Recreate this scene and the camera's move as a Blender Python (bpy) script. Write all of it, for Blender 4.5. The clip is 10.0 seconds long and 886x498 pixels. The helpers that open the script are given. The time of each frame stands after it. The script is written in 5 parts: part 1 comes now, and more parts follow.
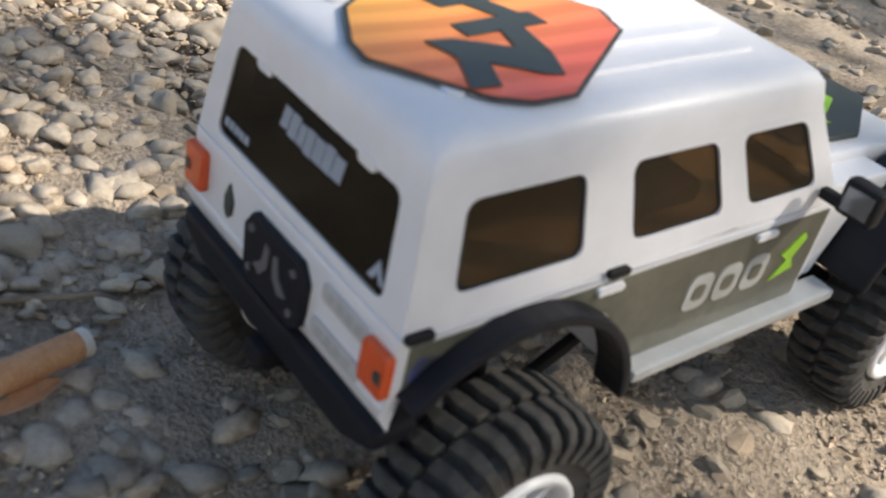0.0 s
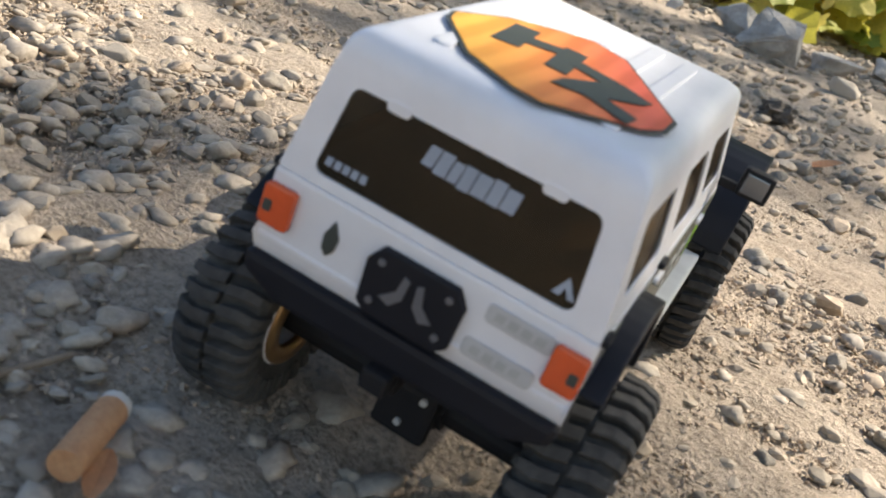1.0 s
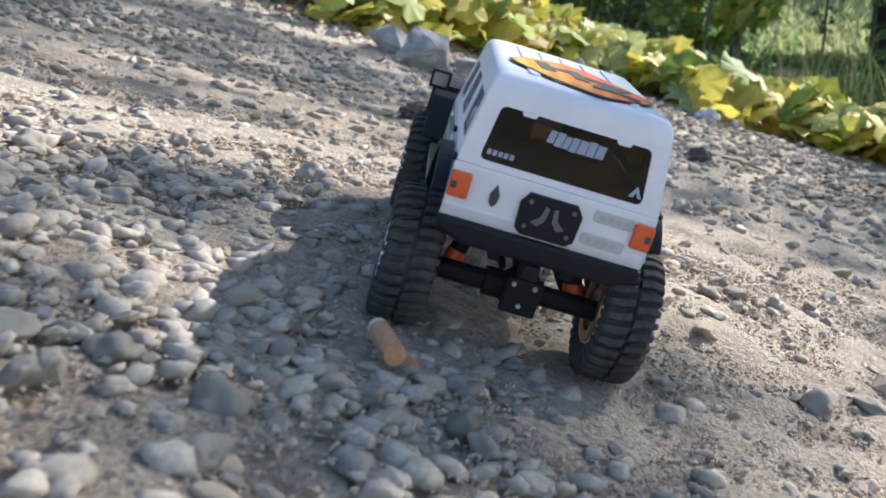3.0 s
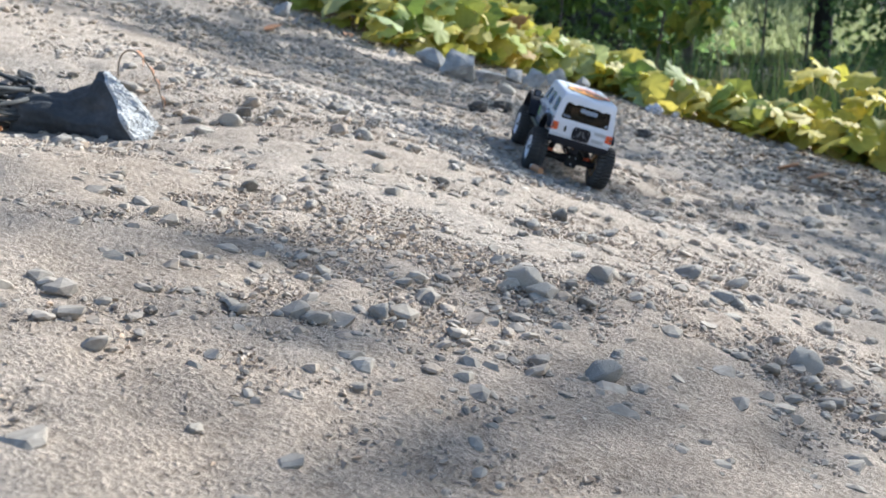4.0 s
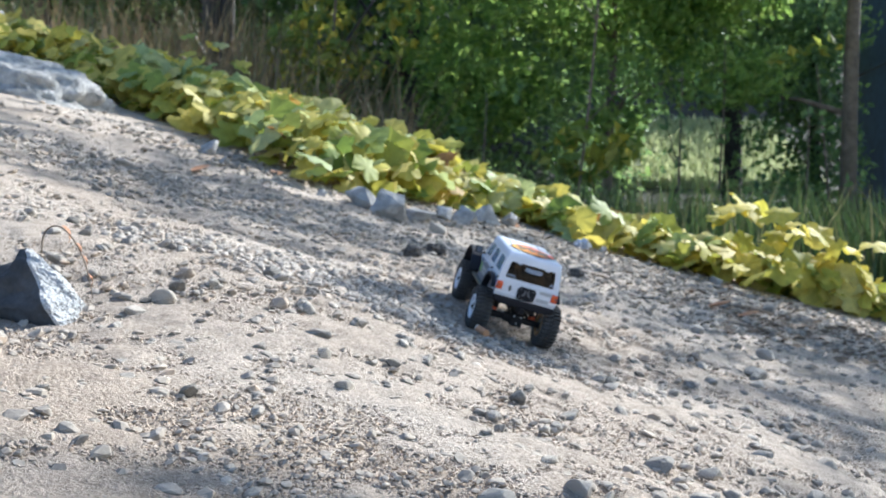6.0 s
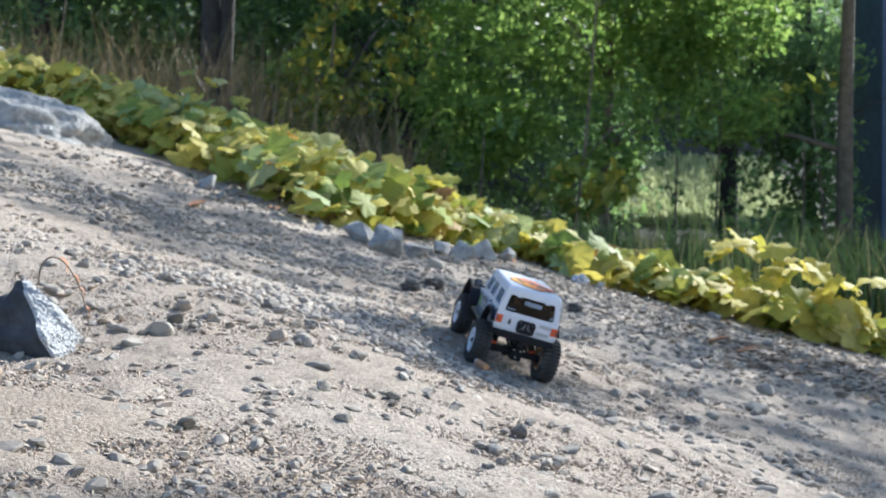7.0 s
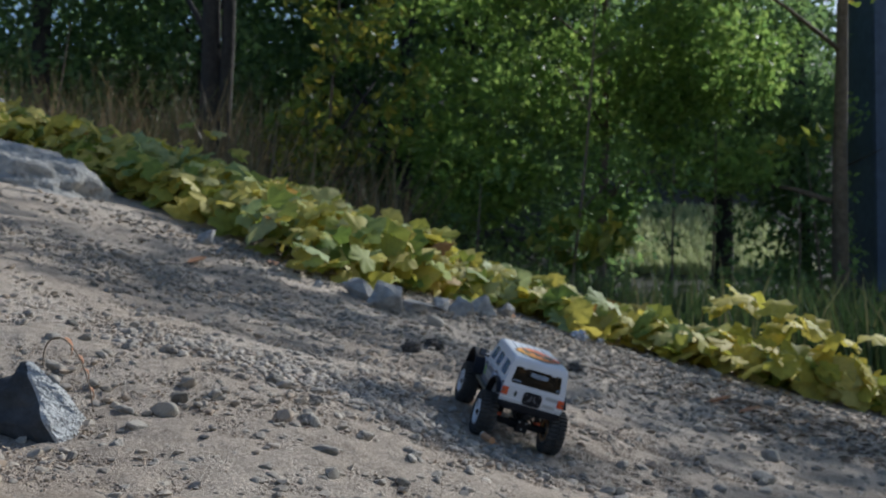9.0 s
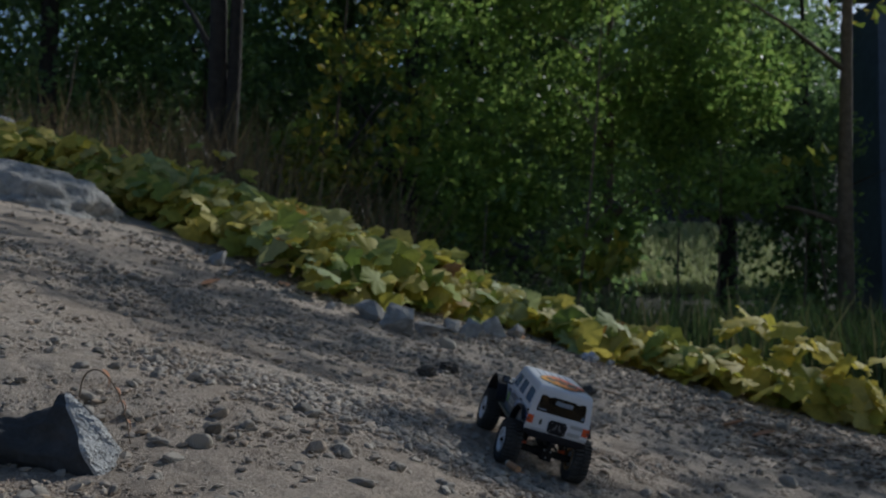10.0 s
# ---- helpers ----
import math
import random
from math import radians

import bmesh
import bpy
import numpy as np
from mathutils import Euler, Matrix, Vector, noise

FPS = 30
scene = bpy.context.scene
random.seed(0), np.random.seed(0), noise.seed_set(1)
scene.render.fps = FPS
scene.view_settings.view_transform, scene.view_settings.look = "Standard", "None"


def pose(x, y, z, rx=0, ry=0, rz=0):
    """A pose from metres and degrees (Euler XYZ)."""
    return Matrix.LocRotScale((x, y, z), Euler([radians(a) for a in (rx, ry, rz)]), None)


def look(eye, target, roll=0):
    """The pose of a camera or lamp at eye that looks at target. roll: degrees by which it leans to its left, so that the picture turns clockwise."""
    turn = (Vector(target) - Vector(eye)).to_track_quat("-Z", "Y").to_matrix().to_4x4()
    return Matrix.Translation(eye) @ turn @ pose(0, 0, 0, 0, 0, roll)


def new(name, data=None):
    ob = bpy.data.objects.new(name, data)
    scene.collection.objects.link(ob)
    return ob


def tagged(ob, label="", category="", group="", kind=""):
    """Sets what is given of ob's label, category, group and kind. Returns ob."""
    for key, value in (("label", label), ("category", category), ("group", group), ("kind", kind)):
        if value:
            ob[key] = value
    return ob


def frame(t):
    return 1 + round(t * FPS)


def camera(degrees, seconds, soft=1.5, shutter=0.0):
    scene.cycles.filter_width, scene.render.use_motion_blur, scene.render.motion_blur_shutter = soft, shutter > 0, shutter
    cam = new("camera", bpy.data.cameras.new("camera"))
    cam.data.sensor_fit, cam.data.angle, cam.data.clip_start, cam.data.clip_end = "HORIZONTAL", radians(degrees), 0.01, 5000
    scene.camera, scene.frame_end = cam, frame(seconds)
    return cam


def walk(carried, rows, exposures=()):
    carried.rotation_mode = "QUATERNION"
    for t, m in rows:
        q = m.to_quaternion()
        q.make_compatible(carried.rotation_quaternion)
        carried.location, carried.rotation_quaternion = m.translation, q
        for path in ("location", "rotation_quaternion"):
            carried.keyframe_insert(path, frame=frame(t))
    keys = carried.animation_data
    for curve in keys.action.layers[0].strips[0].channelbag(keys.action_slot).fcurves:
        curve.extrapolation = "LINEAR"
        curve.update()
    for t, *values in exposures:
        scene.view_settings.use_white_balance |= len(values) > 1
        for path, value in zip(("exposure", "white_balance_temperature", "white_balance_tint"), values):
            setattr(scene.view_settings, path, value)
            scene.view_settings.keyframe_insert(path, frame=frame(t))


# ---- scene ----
# The place: a stony dirt slope at the edge of a wood, with a toy off-road car standing on it.
cam = camera(48.0, 10.0, soft=1.75, shutter=0.12)
ROWS = [
    (0.0, 0.2508, 1.0388, -0.0438, 73.74, -7.95, 57.58),
    (0.5, 0.2220, 0.9779, -0.0523, 76.48, -7.22, 39.97),
    (1.0, 0.1819, 0.9511, -0.0477, 76.62, -8.61, 29.54),
    (1.5, 0.1661, 0.9291, -0.0641, 80.05, -6.82, 22.93),
    (2.0, 0.1018, 0.8906, -0.0275, 72.86, -0.99, 5.41),
    (2.5, 0.1021, 0.8322, -0.0559, 79.38, -1.40, 6.01),
    (3.1, 0.0910, 0.7350, -0.0535, 80.20, -0.60, 6.75),
    (4.0, 0.0280, -0.0550, -0.0350, 80.16, -0.10, 4.69),
    (4.5, 0.0260, -0.0310, -0.0190, 81.65, -0.01, 3.72),
    (5.0, 0.0250, -0.0040, -0.0040, 83.13, 0.00, 1.89),
    (5.5, 0.0110, -0.0060, 0.0020, 85.49, -0.07, 0.65),
    (6.0, 0.0040, -0.0070, 0.0050, 87.18, 0.10, 0.25),
    (7.5, 0.0000, 0.0000, 0.0000, 90.00, 0.00, -0.00),
    (8.0, -0.0014, 0.0018, 0.0027, 90.50, -0.01, -0.02),
    (8.5, -0.0021, 0.0061, 0.0173, 90.59, 0.03, -0.19),
    (9.0, -0.0105, 0.0049, 0.0275, 91.97, -0.18, -0.22),
    (9.5, -0.0287, -0.0036, 0.0366, 92.21, -0.08, -0.25),
    (10.0, -0.0362, 0.0007, 0.0388, 92.99, -0.29, -0.10),
]
EXPOSURES = [(0.0, 0.93, 6900, 11), (0.5, 0.98, 7050, 11), (1.0, 1.05, 7000, 11), (2.0, 1.22, 6600, 10), (2.5, 1.24, 6250, 10), (4.0, 1.08, 5650, 8), (5.0, 1.13, 5560, 8), (6.2, 1.2, 5540, 8), (7.5, 0.84, 5540, 8), (8.0, 0.52, 5540, 8), (8.5, 0.18, 5540, 8), (9.0, -0.12, 5600, 8), (9.5, -0.48, 5680, 8), (10.0, -1.0, 5650, 8)]
cam.data.dof.use_dof, cam.data.dof.focus_distance, cam.data.dof.aperture_fstop = True, 0.44, 30.0      # the sand lies sharp, the wood soft
walk(cam, [(t, pose(x, y, z, rx, ry, rz)) for t, x, y, z, rx, ry, rz in ROWS], EXPOSURES)

# ---- light ----
SUN_EL, SUN_AZ = radians(33.0), radians(42.0)      # azimuth from +y towards +x
SUN = Vector((math.cos(SUN_EL) * math.sin(SUN_AZ), math.cos(SUN_EL) * math.cos(SUN_AZ), math.sin(SUN_EL)))
world = bpy.data.worlds.new("sky")
scene.world = world
world.use_nodes = True
wn = world.node_tree.nodes
sky = wn.new("ShaderNodeTexSky")
sky.sky_type, sky.sun_disc = "NISHITA", False
sky.sun_elevation, sky.sun_rotation = SUN_EL, SUN_AZ
world.node_tree.links.new(sky.outputs["Color"], wn["Background"].inputs["Color"])
wn["Background"].inputs["Strength"].default_value = 0.11
sun_data = bpy.data.lights.new("sun", "SUN")
sun_data.energy, sun_data.angle, sun_data.color = 5.0, radians(0.5), (1.0, 0.93, 0.82)
sun_lamp = new("sun", sun_data)
sun_lamp.matrix_world = look(SUN * 50, (0, 0, 0))


# ---- materials ----
def mat(name, rough=0.6, metal=0.0):
    m = bpy.data.materials.new(name)
    m.use_nodes = True
    b = m.node_tree.nodes["Principled BSDF"]
    b.inputs["Roughness"].default_value, b.inputs["Metallic"].default_value = rough, metal
    return m, m.node_tree.nodes, m.node_tree.links, b


def ramp(nodes, stops):
    r = nodes.new("ShaderNodeValToRGB")
    while len(r.color_ramp.elements) < len(stops):
        r.color_ramp.elements.new(0.5)
    for e, (p, c) in zip(r.color_ramp.elements, stops):
        e.position, e.color = p, (*c, 1)
    return r


def noisy(nodes, links, scale, detail=6.0, rough=0.6, coords="Object"):
    tc, n = nodes.new("ShaderNodeTexCoord"), nodes.new("ShaderNodeTexNoise")
    n.inputs["Scale"].default_value, n.inputs["Detail"].default_value, n.inputs["Roughness"].default_value = scale, detail, rough
    links.new(tc.outputs[coords], n.inputs["Vector"])
    return n


def mixed(nodes, links, a, b, fac, kind="MIX"):
    m = nodes.new("ShaderNodeMix")
    m.data_type, m.blend_type = "RGBA", kind
    if isinstance(fac, (int, float)):
        m.inputs[0].default_value = fac
    else:
        links.new(fac, m.inputs[0])
    for sock, v in ((m.inputs[6], a), (m.inputs[7], b)):
        if isinstance(v, tuple):
            sock.default_value = (*v, 1)
        else:
            links.new(v, sock)
    return m.outputs[2]


def bumped(nodes, links, bsdf, height, strength, distance):
    b = nodes.new("ShaderNodeBump")
    b.inputs["Strength"].default_value, b.inputs["Distance"].default_value = strength, distance
    links.new(height, b.inputs["Height"])
    links.new(b.outputs["Normal"], bsdf.inputs["Normal"])


def surface(name, dark, light, scale, rough=0.7, metal=0.0, bump=0.3, bump_scale=None, bump_depth=0.001, vary=""):
    """Two-scale mottled surface; vary: 'object' or 'island' shifts the value piece by piece."""
    m, n, l, b = mat(name, rough, metal)
    big, fine = noisy(n, l, scale), noisy(n, l, bump_scale or scale * 6, 4.0)
    r = ramp(n, [(0.3, dark), (0.7, light)])
    l.new(big.outputs["Fac"], r.inputs["Fac"])
    r2 = ramp(n, [(0.25, (0.75, 0.75, 0.75)), (0.75, (1.2, 1.2, 1.2))])
    l.new(fine.outputs["Fac"], r2.inputs["Fac"])
    c = mixed(n, l, r.outputs["Color"], r2.outputs["Color"], 1.0, "MULTIPLY")
    if vary:
        src = n.new("ShaderNodeObjectInfo").outputs["Random"] if vary == "object" else n.new("ShaderNodeNewGeometry").outputs["Random Per Island"]
        rv = ramp(n, [(0.0, (0.62, 0.61, 0.60)), (0.25, (0.86, 0.85, 0.84)), (0.85, (1.1, 1.07, 1.02)), (1.0, (1.12, 0.98, 0.86))])
        l.new(src, rv.inputs["Fac"])
        c = mixed(n, l, c, rv.outputs["Color"], 1.0, "MULTIPLY")
    l.new(c, b.inputs["Base Color"])
    bumped(n, l, b, fine.outputs["Fac"], bump, bump_depth)
    return m


def leafy(name, stops, rough=0.5, vary="island", trans=0.35):
    """Thin leaf: colour drawn leaf by leaf, light coming through."""
    m, n, l, b = mat(name, rough)
    src = n.new("ShaderNodeObjectInfo").outputs["Random"] if vary == "object" else n.new("ShaderNodeNewGeometry").outputs["Random Per Island"]
    r = ramp(n, stops)
    l.new(src, r.inputs["Fac"])
    spots = noisy(n, l, 30.0, 3.0)
    r2 = ramp(n, [(0.3, (0.7, 0.72, 0.6)), (0.65, (1.1, 1.1, 1.0))])
    l.new(spots.outputs["Fac"], r2.inputs["Fac"])
    c = mixed(n, l, r.outputs["Color"], r2.outputs["Color"], 1.0, "MULTIPLY")
    l.new(c, b.inputs["Base Color"])
    t, mx = n.new("ShaderNodeBsdfTranslucent"), n.new("ShaderNodeMixShader")
    l.new(c, t.inputs["Color"])
    mx.inputs["Fac"].default_value = trans
    l.new(b.outputs["BSDF"], mx.inputs[1])
    l.new(t.outputs["BSDF"], mx.inputs[2])
    l.new(mx.outputs["Shader"], n["Material Output"].inputs["Surface"])
    return m


def plain(name, colour, rough=0.5, metal=0.0, wear=0.12):
    m, n, l, b = mat(name, rough, metal)
    f = noisy(n, l, 90.0, 5.0)
    r = ramp(n, [(0.3, tuple(c * (1 - wear) for c in colour)), (0.7, tuple(min(1, c * (1 + wear)) for c in colour))])
    l.new(f.outputs["Fac"], r.inputs["Fac"])
    l.new(r.outputs["Color"], b.inputs["Base Color"])
    return m


def soil():
    m, n, l, b = mat("soil", 0.95)
    big, mid, fine = noisy(n, l, 3.0, 4.0), noisy(n, l, 45.0, 8.0, 0.7), noisy(n, l, 420.0, 4.0, 0.7)
    r = ramp(n, [(0.35, (0.45, 0.36, 0.275)), (0.65, (0.54, 0.455, 0.365))])
    l.new(big.outputs["Fac"], r.inputs["Fac"])
    r1 = ramp(n, [(0.3, (0.7, 0.68, 0.66)), (0.5, (1, 1, 1)), (0.72, (1.2, 1.2, 1.22))])
    l.new(mid.outputs["Fac"], r1.inputs["Fac"])
    r2 = ramp(n, [(0.32, (0.55, 0.53, 0.5)), (0.5, (1, 1, 1)), (0.7, (1.3, 1.3, 1.3))])
    l.new(fine.outputs["Fac"], r2.inputs["Fac"])
    c = mixed(n, l, r.outputs["Color"], r1.outputs["Color"], 1.0, "MULTIPLY")
    c = mixed(n, l, c, r2.outputs["Color"], 1.0, "MULTIPLY")
    l.new(c, b.inputs["Base Color"])
    add = n.new("ShaderNodeMath")
    add.operation = "ADD"
    l.new(mid.outputs["Fac"], add.inputs[0])
    l.new(fine.outputs["Fac"], add.inputs[1])
    bumped(n, l, b, add.outputs[0], 1.0, 0.006)
    return m


def tinted(name, colour, gloss=0.25):
    """Smoked window plastic."""
    m, n, l, b = mat(name, 0.12)
    b.inputs["Base Color"].default_value = (*[c * 0.12 for c in colour], 1)
    t, mx = n.new("ShaderNodeBsdfTransparent"), n.new("ShaderNodeMixShader")
    t.inputs["Color"].default_value = (*colour, 1)
    mx.inputs["Fac"].default_value = gloss
    l.new(t.outputs["BSDF"], mx.inputs[1])
    l.new(b.outputs["BSDF"], mx.inputs[2])
    l.new(mx.outputs["Shader"], n["Material Output"].inputs["Surface"])
    return m


M_SOIL = soil()
M_STONE = surface("stone", (0.27, 0.24, 0.20), (0.45, 0.405, 0.345), 60, 0.85, bump=0.5, bump_scale=400, bump_depth=0.0006, vary="object")
M_GRAVEL = surface("gravel", (0.28, 0.243, 0.195), (0.46, 0.40, 0.33), 60, 0.9, bump=0.4, bump_scale=400, bump_depth=0.0006, vary="island")
M_PEBBLE = surface("river_pebble", (0.34, 0.295, 0.245), (0.48, 0.425, 0.36), 70, 0.8, bump=0.35, bump_scale=500, bump_depth=0.0005, vary="island")
M_GRIT = surface("soil_grit", (0.36, 0.29, 0.22), (0.56, 0.47, 0.38), 60, 0.95, bump=0.2, bump_scale=400, bump_depth=0.0004, vary="island")
M_BOULDER = surface("boulder", (0.27, 0.255, 0.235), (0.58, 0.55, 0.50), 26, 0.9, bump=1.0, bump_scale=60, bump_depth=0.02)
M_EDGE = surface("edge_rock", (0.24, 0.228, 0.213), (0.46, 0.44, 0.41), 26, 0.9, bump=0.8, bump_scale=70, bump_depth=0.006)
M_EDGE_D = surface("dark_stone", (0.13, 0.118, 0.10), (0.27, 0.245, 0.21), 60, 0.85, bump=0.5, bump_scale=300, bump_depth=0.001, vary="object")
M_GREYROCK = surface("grey_rock", (0.03, 0.034, 0.037), (0.085, 0.085, 0.085), 30, 0.85, bump=0.6, bump_scale=220, bump_depth=0.002)
M_CRUST = surface("pale_crust", (0.30, 0.30, 0.29), (0.56, 0.55, 0.53), 420, 0.95, bump=1.0, bump_scale=260, bump_depth=0.003)
M_BARK = surface("bark", (0.02, 0.018, 0.016), (0.055, 0.047, 0.04), 14, 0.95, bump=0.9, bump_scale=40, bump_depth=0.02)
M_BARK_TAN = surface("tan_bark", (0.10, 0.075, 0.05), (0.20, 0.15, 0.11), 14, 0.9, bump=0.6, bump_scale=40, bump_depth=0.012)
M_ROOT = surface("dark_root", (0.025, 0.027, 0.028), (0.10, 0.10, 0.095), 60, 0.9)
M_TWIG = surface("twig", (0.16, 0.11, 0.07), (0.32, 0.25, 0.18), 60, 0.9)
VINE_TONES = [(0.0, (0.22, 0.30, 0.06)), (0.14, (0.38, 0.42, 0.09)), (0.34, (0.60, 0.53, 0.10)), (0.6, (0.70, 0.58, 0.14)), (0.8, (0.64, 0.57, 0.24)), (0.9, (0.42, 0.49, 0.24)), (0.97, (0.34, 0.40, 0.12)), (1.0, (0.42, 0.20, 0.07))]
M_VINE = leafy("vine_leaf", VINE_TONES, 0.68, vary="object", trans=0.42)
M_VINE_I = leafy("vine_leaf_mass", VINE_TONES, 0.68, trans=0.42)
M_VINE_Y = leafy("yellow_vine_leaf", [(0.0, (0.40, 0.42, 0.08)), (0.5, (0.66, 0.56, 0.10)), (1.0, (0.74, 0.62, 0.16))], 0.68, trans=0.45)
M_CLOD = surface("dark_earth", (0.06, 0.052, 0.045), (0.14, 0.12, 0.10), 60, 0.95, bump=0.8, bump_scale=200, bump_depth=0.003)
M_LEAF = leafy("green_leaf", [(0.0, (0.14, 0.235, 0.07)), (0.5, (0.27, 0.40, 0.10)), (1.0, (0.35, 0.45, 0.125))], trans=0.66)
M_LEAF_Y = leafy("yellowing_leaf", [(0.0, (0.14, 0.22, 0.04)), (0.6, (0.28, 0.31, 0.06)), (1.0, (0.55, 0.44, 0.07))], trans=0.5)
M_LEAF_D = leafy("dark_leaf", [(0.0, (0.12, 0.19, 0.10)), (0.6, (0.21, 0.32, 0.13)), (1.0, (0.30, 0.42, 0.14))], trans=0.62)
M_GRASS = leafy("grass_blade", [(0.0, (0.04, 0.075, 0.028)), (0.6, (0.075, 0.115, 0.04)), (1.0, (0.17, 0.16, 0.08))])
M_DRY = leafy("dry_grass_blade", [(0.0, (0.18, 0.13, 0.08)), (0.6, (0.30, 0.22, 0.13)), (1.0, (0.12, 0.13, 0.05))])
M_MEADOW = leafy("meadow_blade", [(0.0, (0.44, 0.50, 0.26)), (1.0, (0.70, 0.70, 0.46))])
M_ORANGE_LEAF = surface("dead_leaf", (0.42, 0.17, 0.07), (0.60, 0.32, 0.16), 60, 0.7)
M_WHITE = plain("white_paint", (0.72, 0.73, 0.77), 0.34, wear=0.04)
M_BLACK = plain("black_plastic", (0.014, 0.014, 0.016), 0.6)
M_NAVY = plain("satin_dark_plastic", (0.011, 0.012, 0.017), 0.5)
M_RUBBER = surface("dusty_rubber", (0.02, 0.02, 0.021), (0.085, 0.08, 0.073), 70, 0.85, bump=0.3, bump_scale=500, bump_depth=0.0004)
M_AMBER = plain("amber_lens", (0.66, 0.10, 0.03), 0.25)
M_RIM = plain("white_rim", (0.72, 0.73, 0.76), 0.3)
for m in (M_BLACK, M_NAVY):
    m.node_tree.nodes["Principled BSDF"].inputs["Specular IOR Level"].default_value = 0.22
M_GOLD = plain("bronze_metal", (0.42, 0.26, 0.12), 0.35, 0.8)
M_CHROME = plain("silver_foil", (0.55, 0.56, 0.60), 0.35, 0.6)
M_MIRROR = plain("grey_mirror_glass", (0.22, 0.24, 0.27), 0.15, 0.7)
M_SILVER = plain("silver_badge", (0.50, 0.52, 0.53), 0.4, 0.2)
M_PANEL = surface("grey_green_graphic", (0.075, 0.078, 0.06), (0.13, 0.13, 0.10), 40, 0.4, bump=0.05)
M_BLUEPANEL = surface("dark_blue_grey_graphic", (0.05, 0.06, 0.07), (0.12, 0.17, 0.26), 60, 0.35, bump=0.05)
M_PALE = plain("pale_print", (0.42, 0.43, 0.42), 0.45)
M_WINPRINT = plain("pale_blue_print", (0.28, 0.33, 0.41), 0.45)
M_BLUE_PALE = surface("pale_blue_streak", (0.10, 0.20, 0.42), (0.50, 0.60, 0.72), 90, 0.35, bump=0.02)
M_FAINT = plain("faint_grey_print", (0.12, 0.12, 0.13), 0.5)
M_BADGE = plain("dull_silver_badge", (0.46, 0.47, 0.48), 0.5)
M_BADGE_D = plain("grey_badge_print", (0.39, 0.40, 0.40), 0.5)
M_LIME = plain("lime_print", (0.28, 0.55, 0.04), 0.45)
M_BLUE_PRINT = plain("blue_print", (0.10, 0.13, 0.42), 0.45)
M_DARKPRINT = plain("charcoal_print", (0.045, 0.055, 0.05), 0.45)
M_ORANGE = plain("orange_shock", (0.70, 0.10, 0.03), 0.4)
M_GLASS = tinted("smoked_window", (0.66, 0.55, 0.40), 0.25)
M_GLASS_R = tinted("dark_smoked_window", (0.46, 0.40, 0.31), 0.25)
# left panes: a pale blue reflection is put into the base colour
M_GLASS_L = tinted("blue_reflection_window", (0.62, 0.72, 0.85), 0.55)
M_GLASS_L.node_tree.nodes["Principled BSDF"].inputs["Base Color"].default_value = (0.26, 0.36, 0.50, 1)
M_HEADLAMP = plain("headlamp_lens", (0.75, 0.77, 0.80), 0.2)
M_INTERIOR = plain("dark_cabin_tray", (0.20, 0.16, 0.12), 0.8)
M_CORK = surface("cigarette_cork", (0.50, 0.24, 0.11), (0.62, 0.34, 0.17), 400, 0.7)
M_PAPER = plain("filter_paper", (0.62, 0.57, 0.50), 0.8)
M_SHED = surface("blue_grey_board", (0.065, 0.09, 0.145), (0.095, 0.13, 0.20), 2, 0.7)
M_SHED_ROOF = surface("shed_roof", (0.02, 0.02, 0.024), (0.045, 0.045, 0.05), 4, 0.8)
M_LITTER = surface("leaf_litter", (0.07, 0.05, 0.035), (0.22, 0.15, 0.09), 60, 0.9, vary="island")
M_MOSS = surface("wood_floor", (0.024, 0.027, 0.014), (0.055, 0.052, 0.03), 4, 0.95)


def sticker():
    """Yellow-orange to red blend across the roof print."""
    m, n, l, b = mat("orange_print", 0.35)
    tc, sp = n.new("ShaderNodeTexCoord"), n.new("ShaderNodeSeparateXYZ")
    l.new(tc.outputs["Generated"], sp.inputs[0])
    r = ramp(n, [(0.2, (0.90, 0.45, 0.08)), (0.5, (0.88, 0.28, 0.08)), (0.8, (0.84, 0.15, 0.09))])
    mixv = n.new("ShaderNodeMath")
    mixv.operation = "MULTIPLY_ADD"
    l.new(sp.outputs["X"], mixv.inputs[0])
    mixv.inputs[1].default_value = 0.75
    half = n.new("ShaderNodeMath")
    half.operation = "MULTIPLY"
    half.inputs[1].default_value = 0.3
    l.new(sp.outputs["Y"], half.inputs[0])
    l.new(half.outputs[0], mixv.inputs[2])
    l.new(mixv.outputs[0], r.inputs["Fac"])
    w = n.new("ShaderNodeTexWave")
    w.inputs["Scale"].default_value, w.inputs["Distortion"].default_value = 2.2, 2.0
    l.new(tc.outputs["Generated"], w.inputs["Vector"])
    r2 = ramp(n, [(0.2, (0.85, 0.8, 0.75)), (0.8, (1.05, 1.1, 1.15))])
    l.new(w.outputs["Fac"], r2.inputs["Fac"])
    l.new(mixed(n, l, r.outputs["Color"], r2.outputs["Color"], 1.0, "MULTIPLY"), b.inputs["Base Color"])
    return m


M_ROOFPRINT = sticker()


# ---- mesh helpers ----
def as_mesh(name, bm, material, smooth=False):
    me = bpy.data.meshes.new(name)
    bm.normal_update()
    bm.to_mesh(me)
    bm.free()
    me.materials.append(material)
    if smooth:
        me.polygons.foreach_set("use_smooth", [True] * len(me.polygons))
    return me


def part(name, bm, material, parent=None, label="", smooth=False):
    ob = new(name, as_mesh(name, bm, material, smooth))
    ob.parent = parent
    return tagged(ob, label) if label else ob


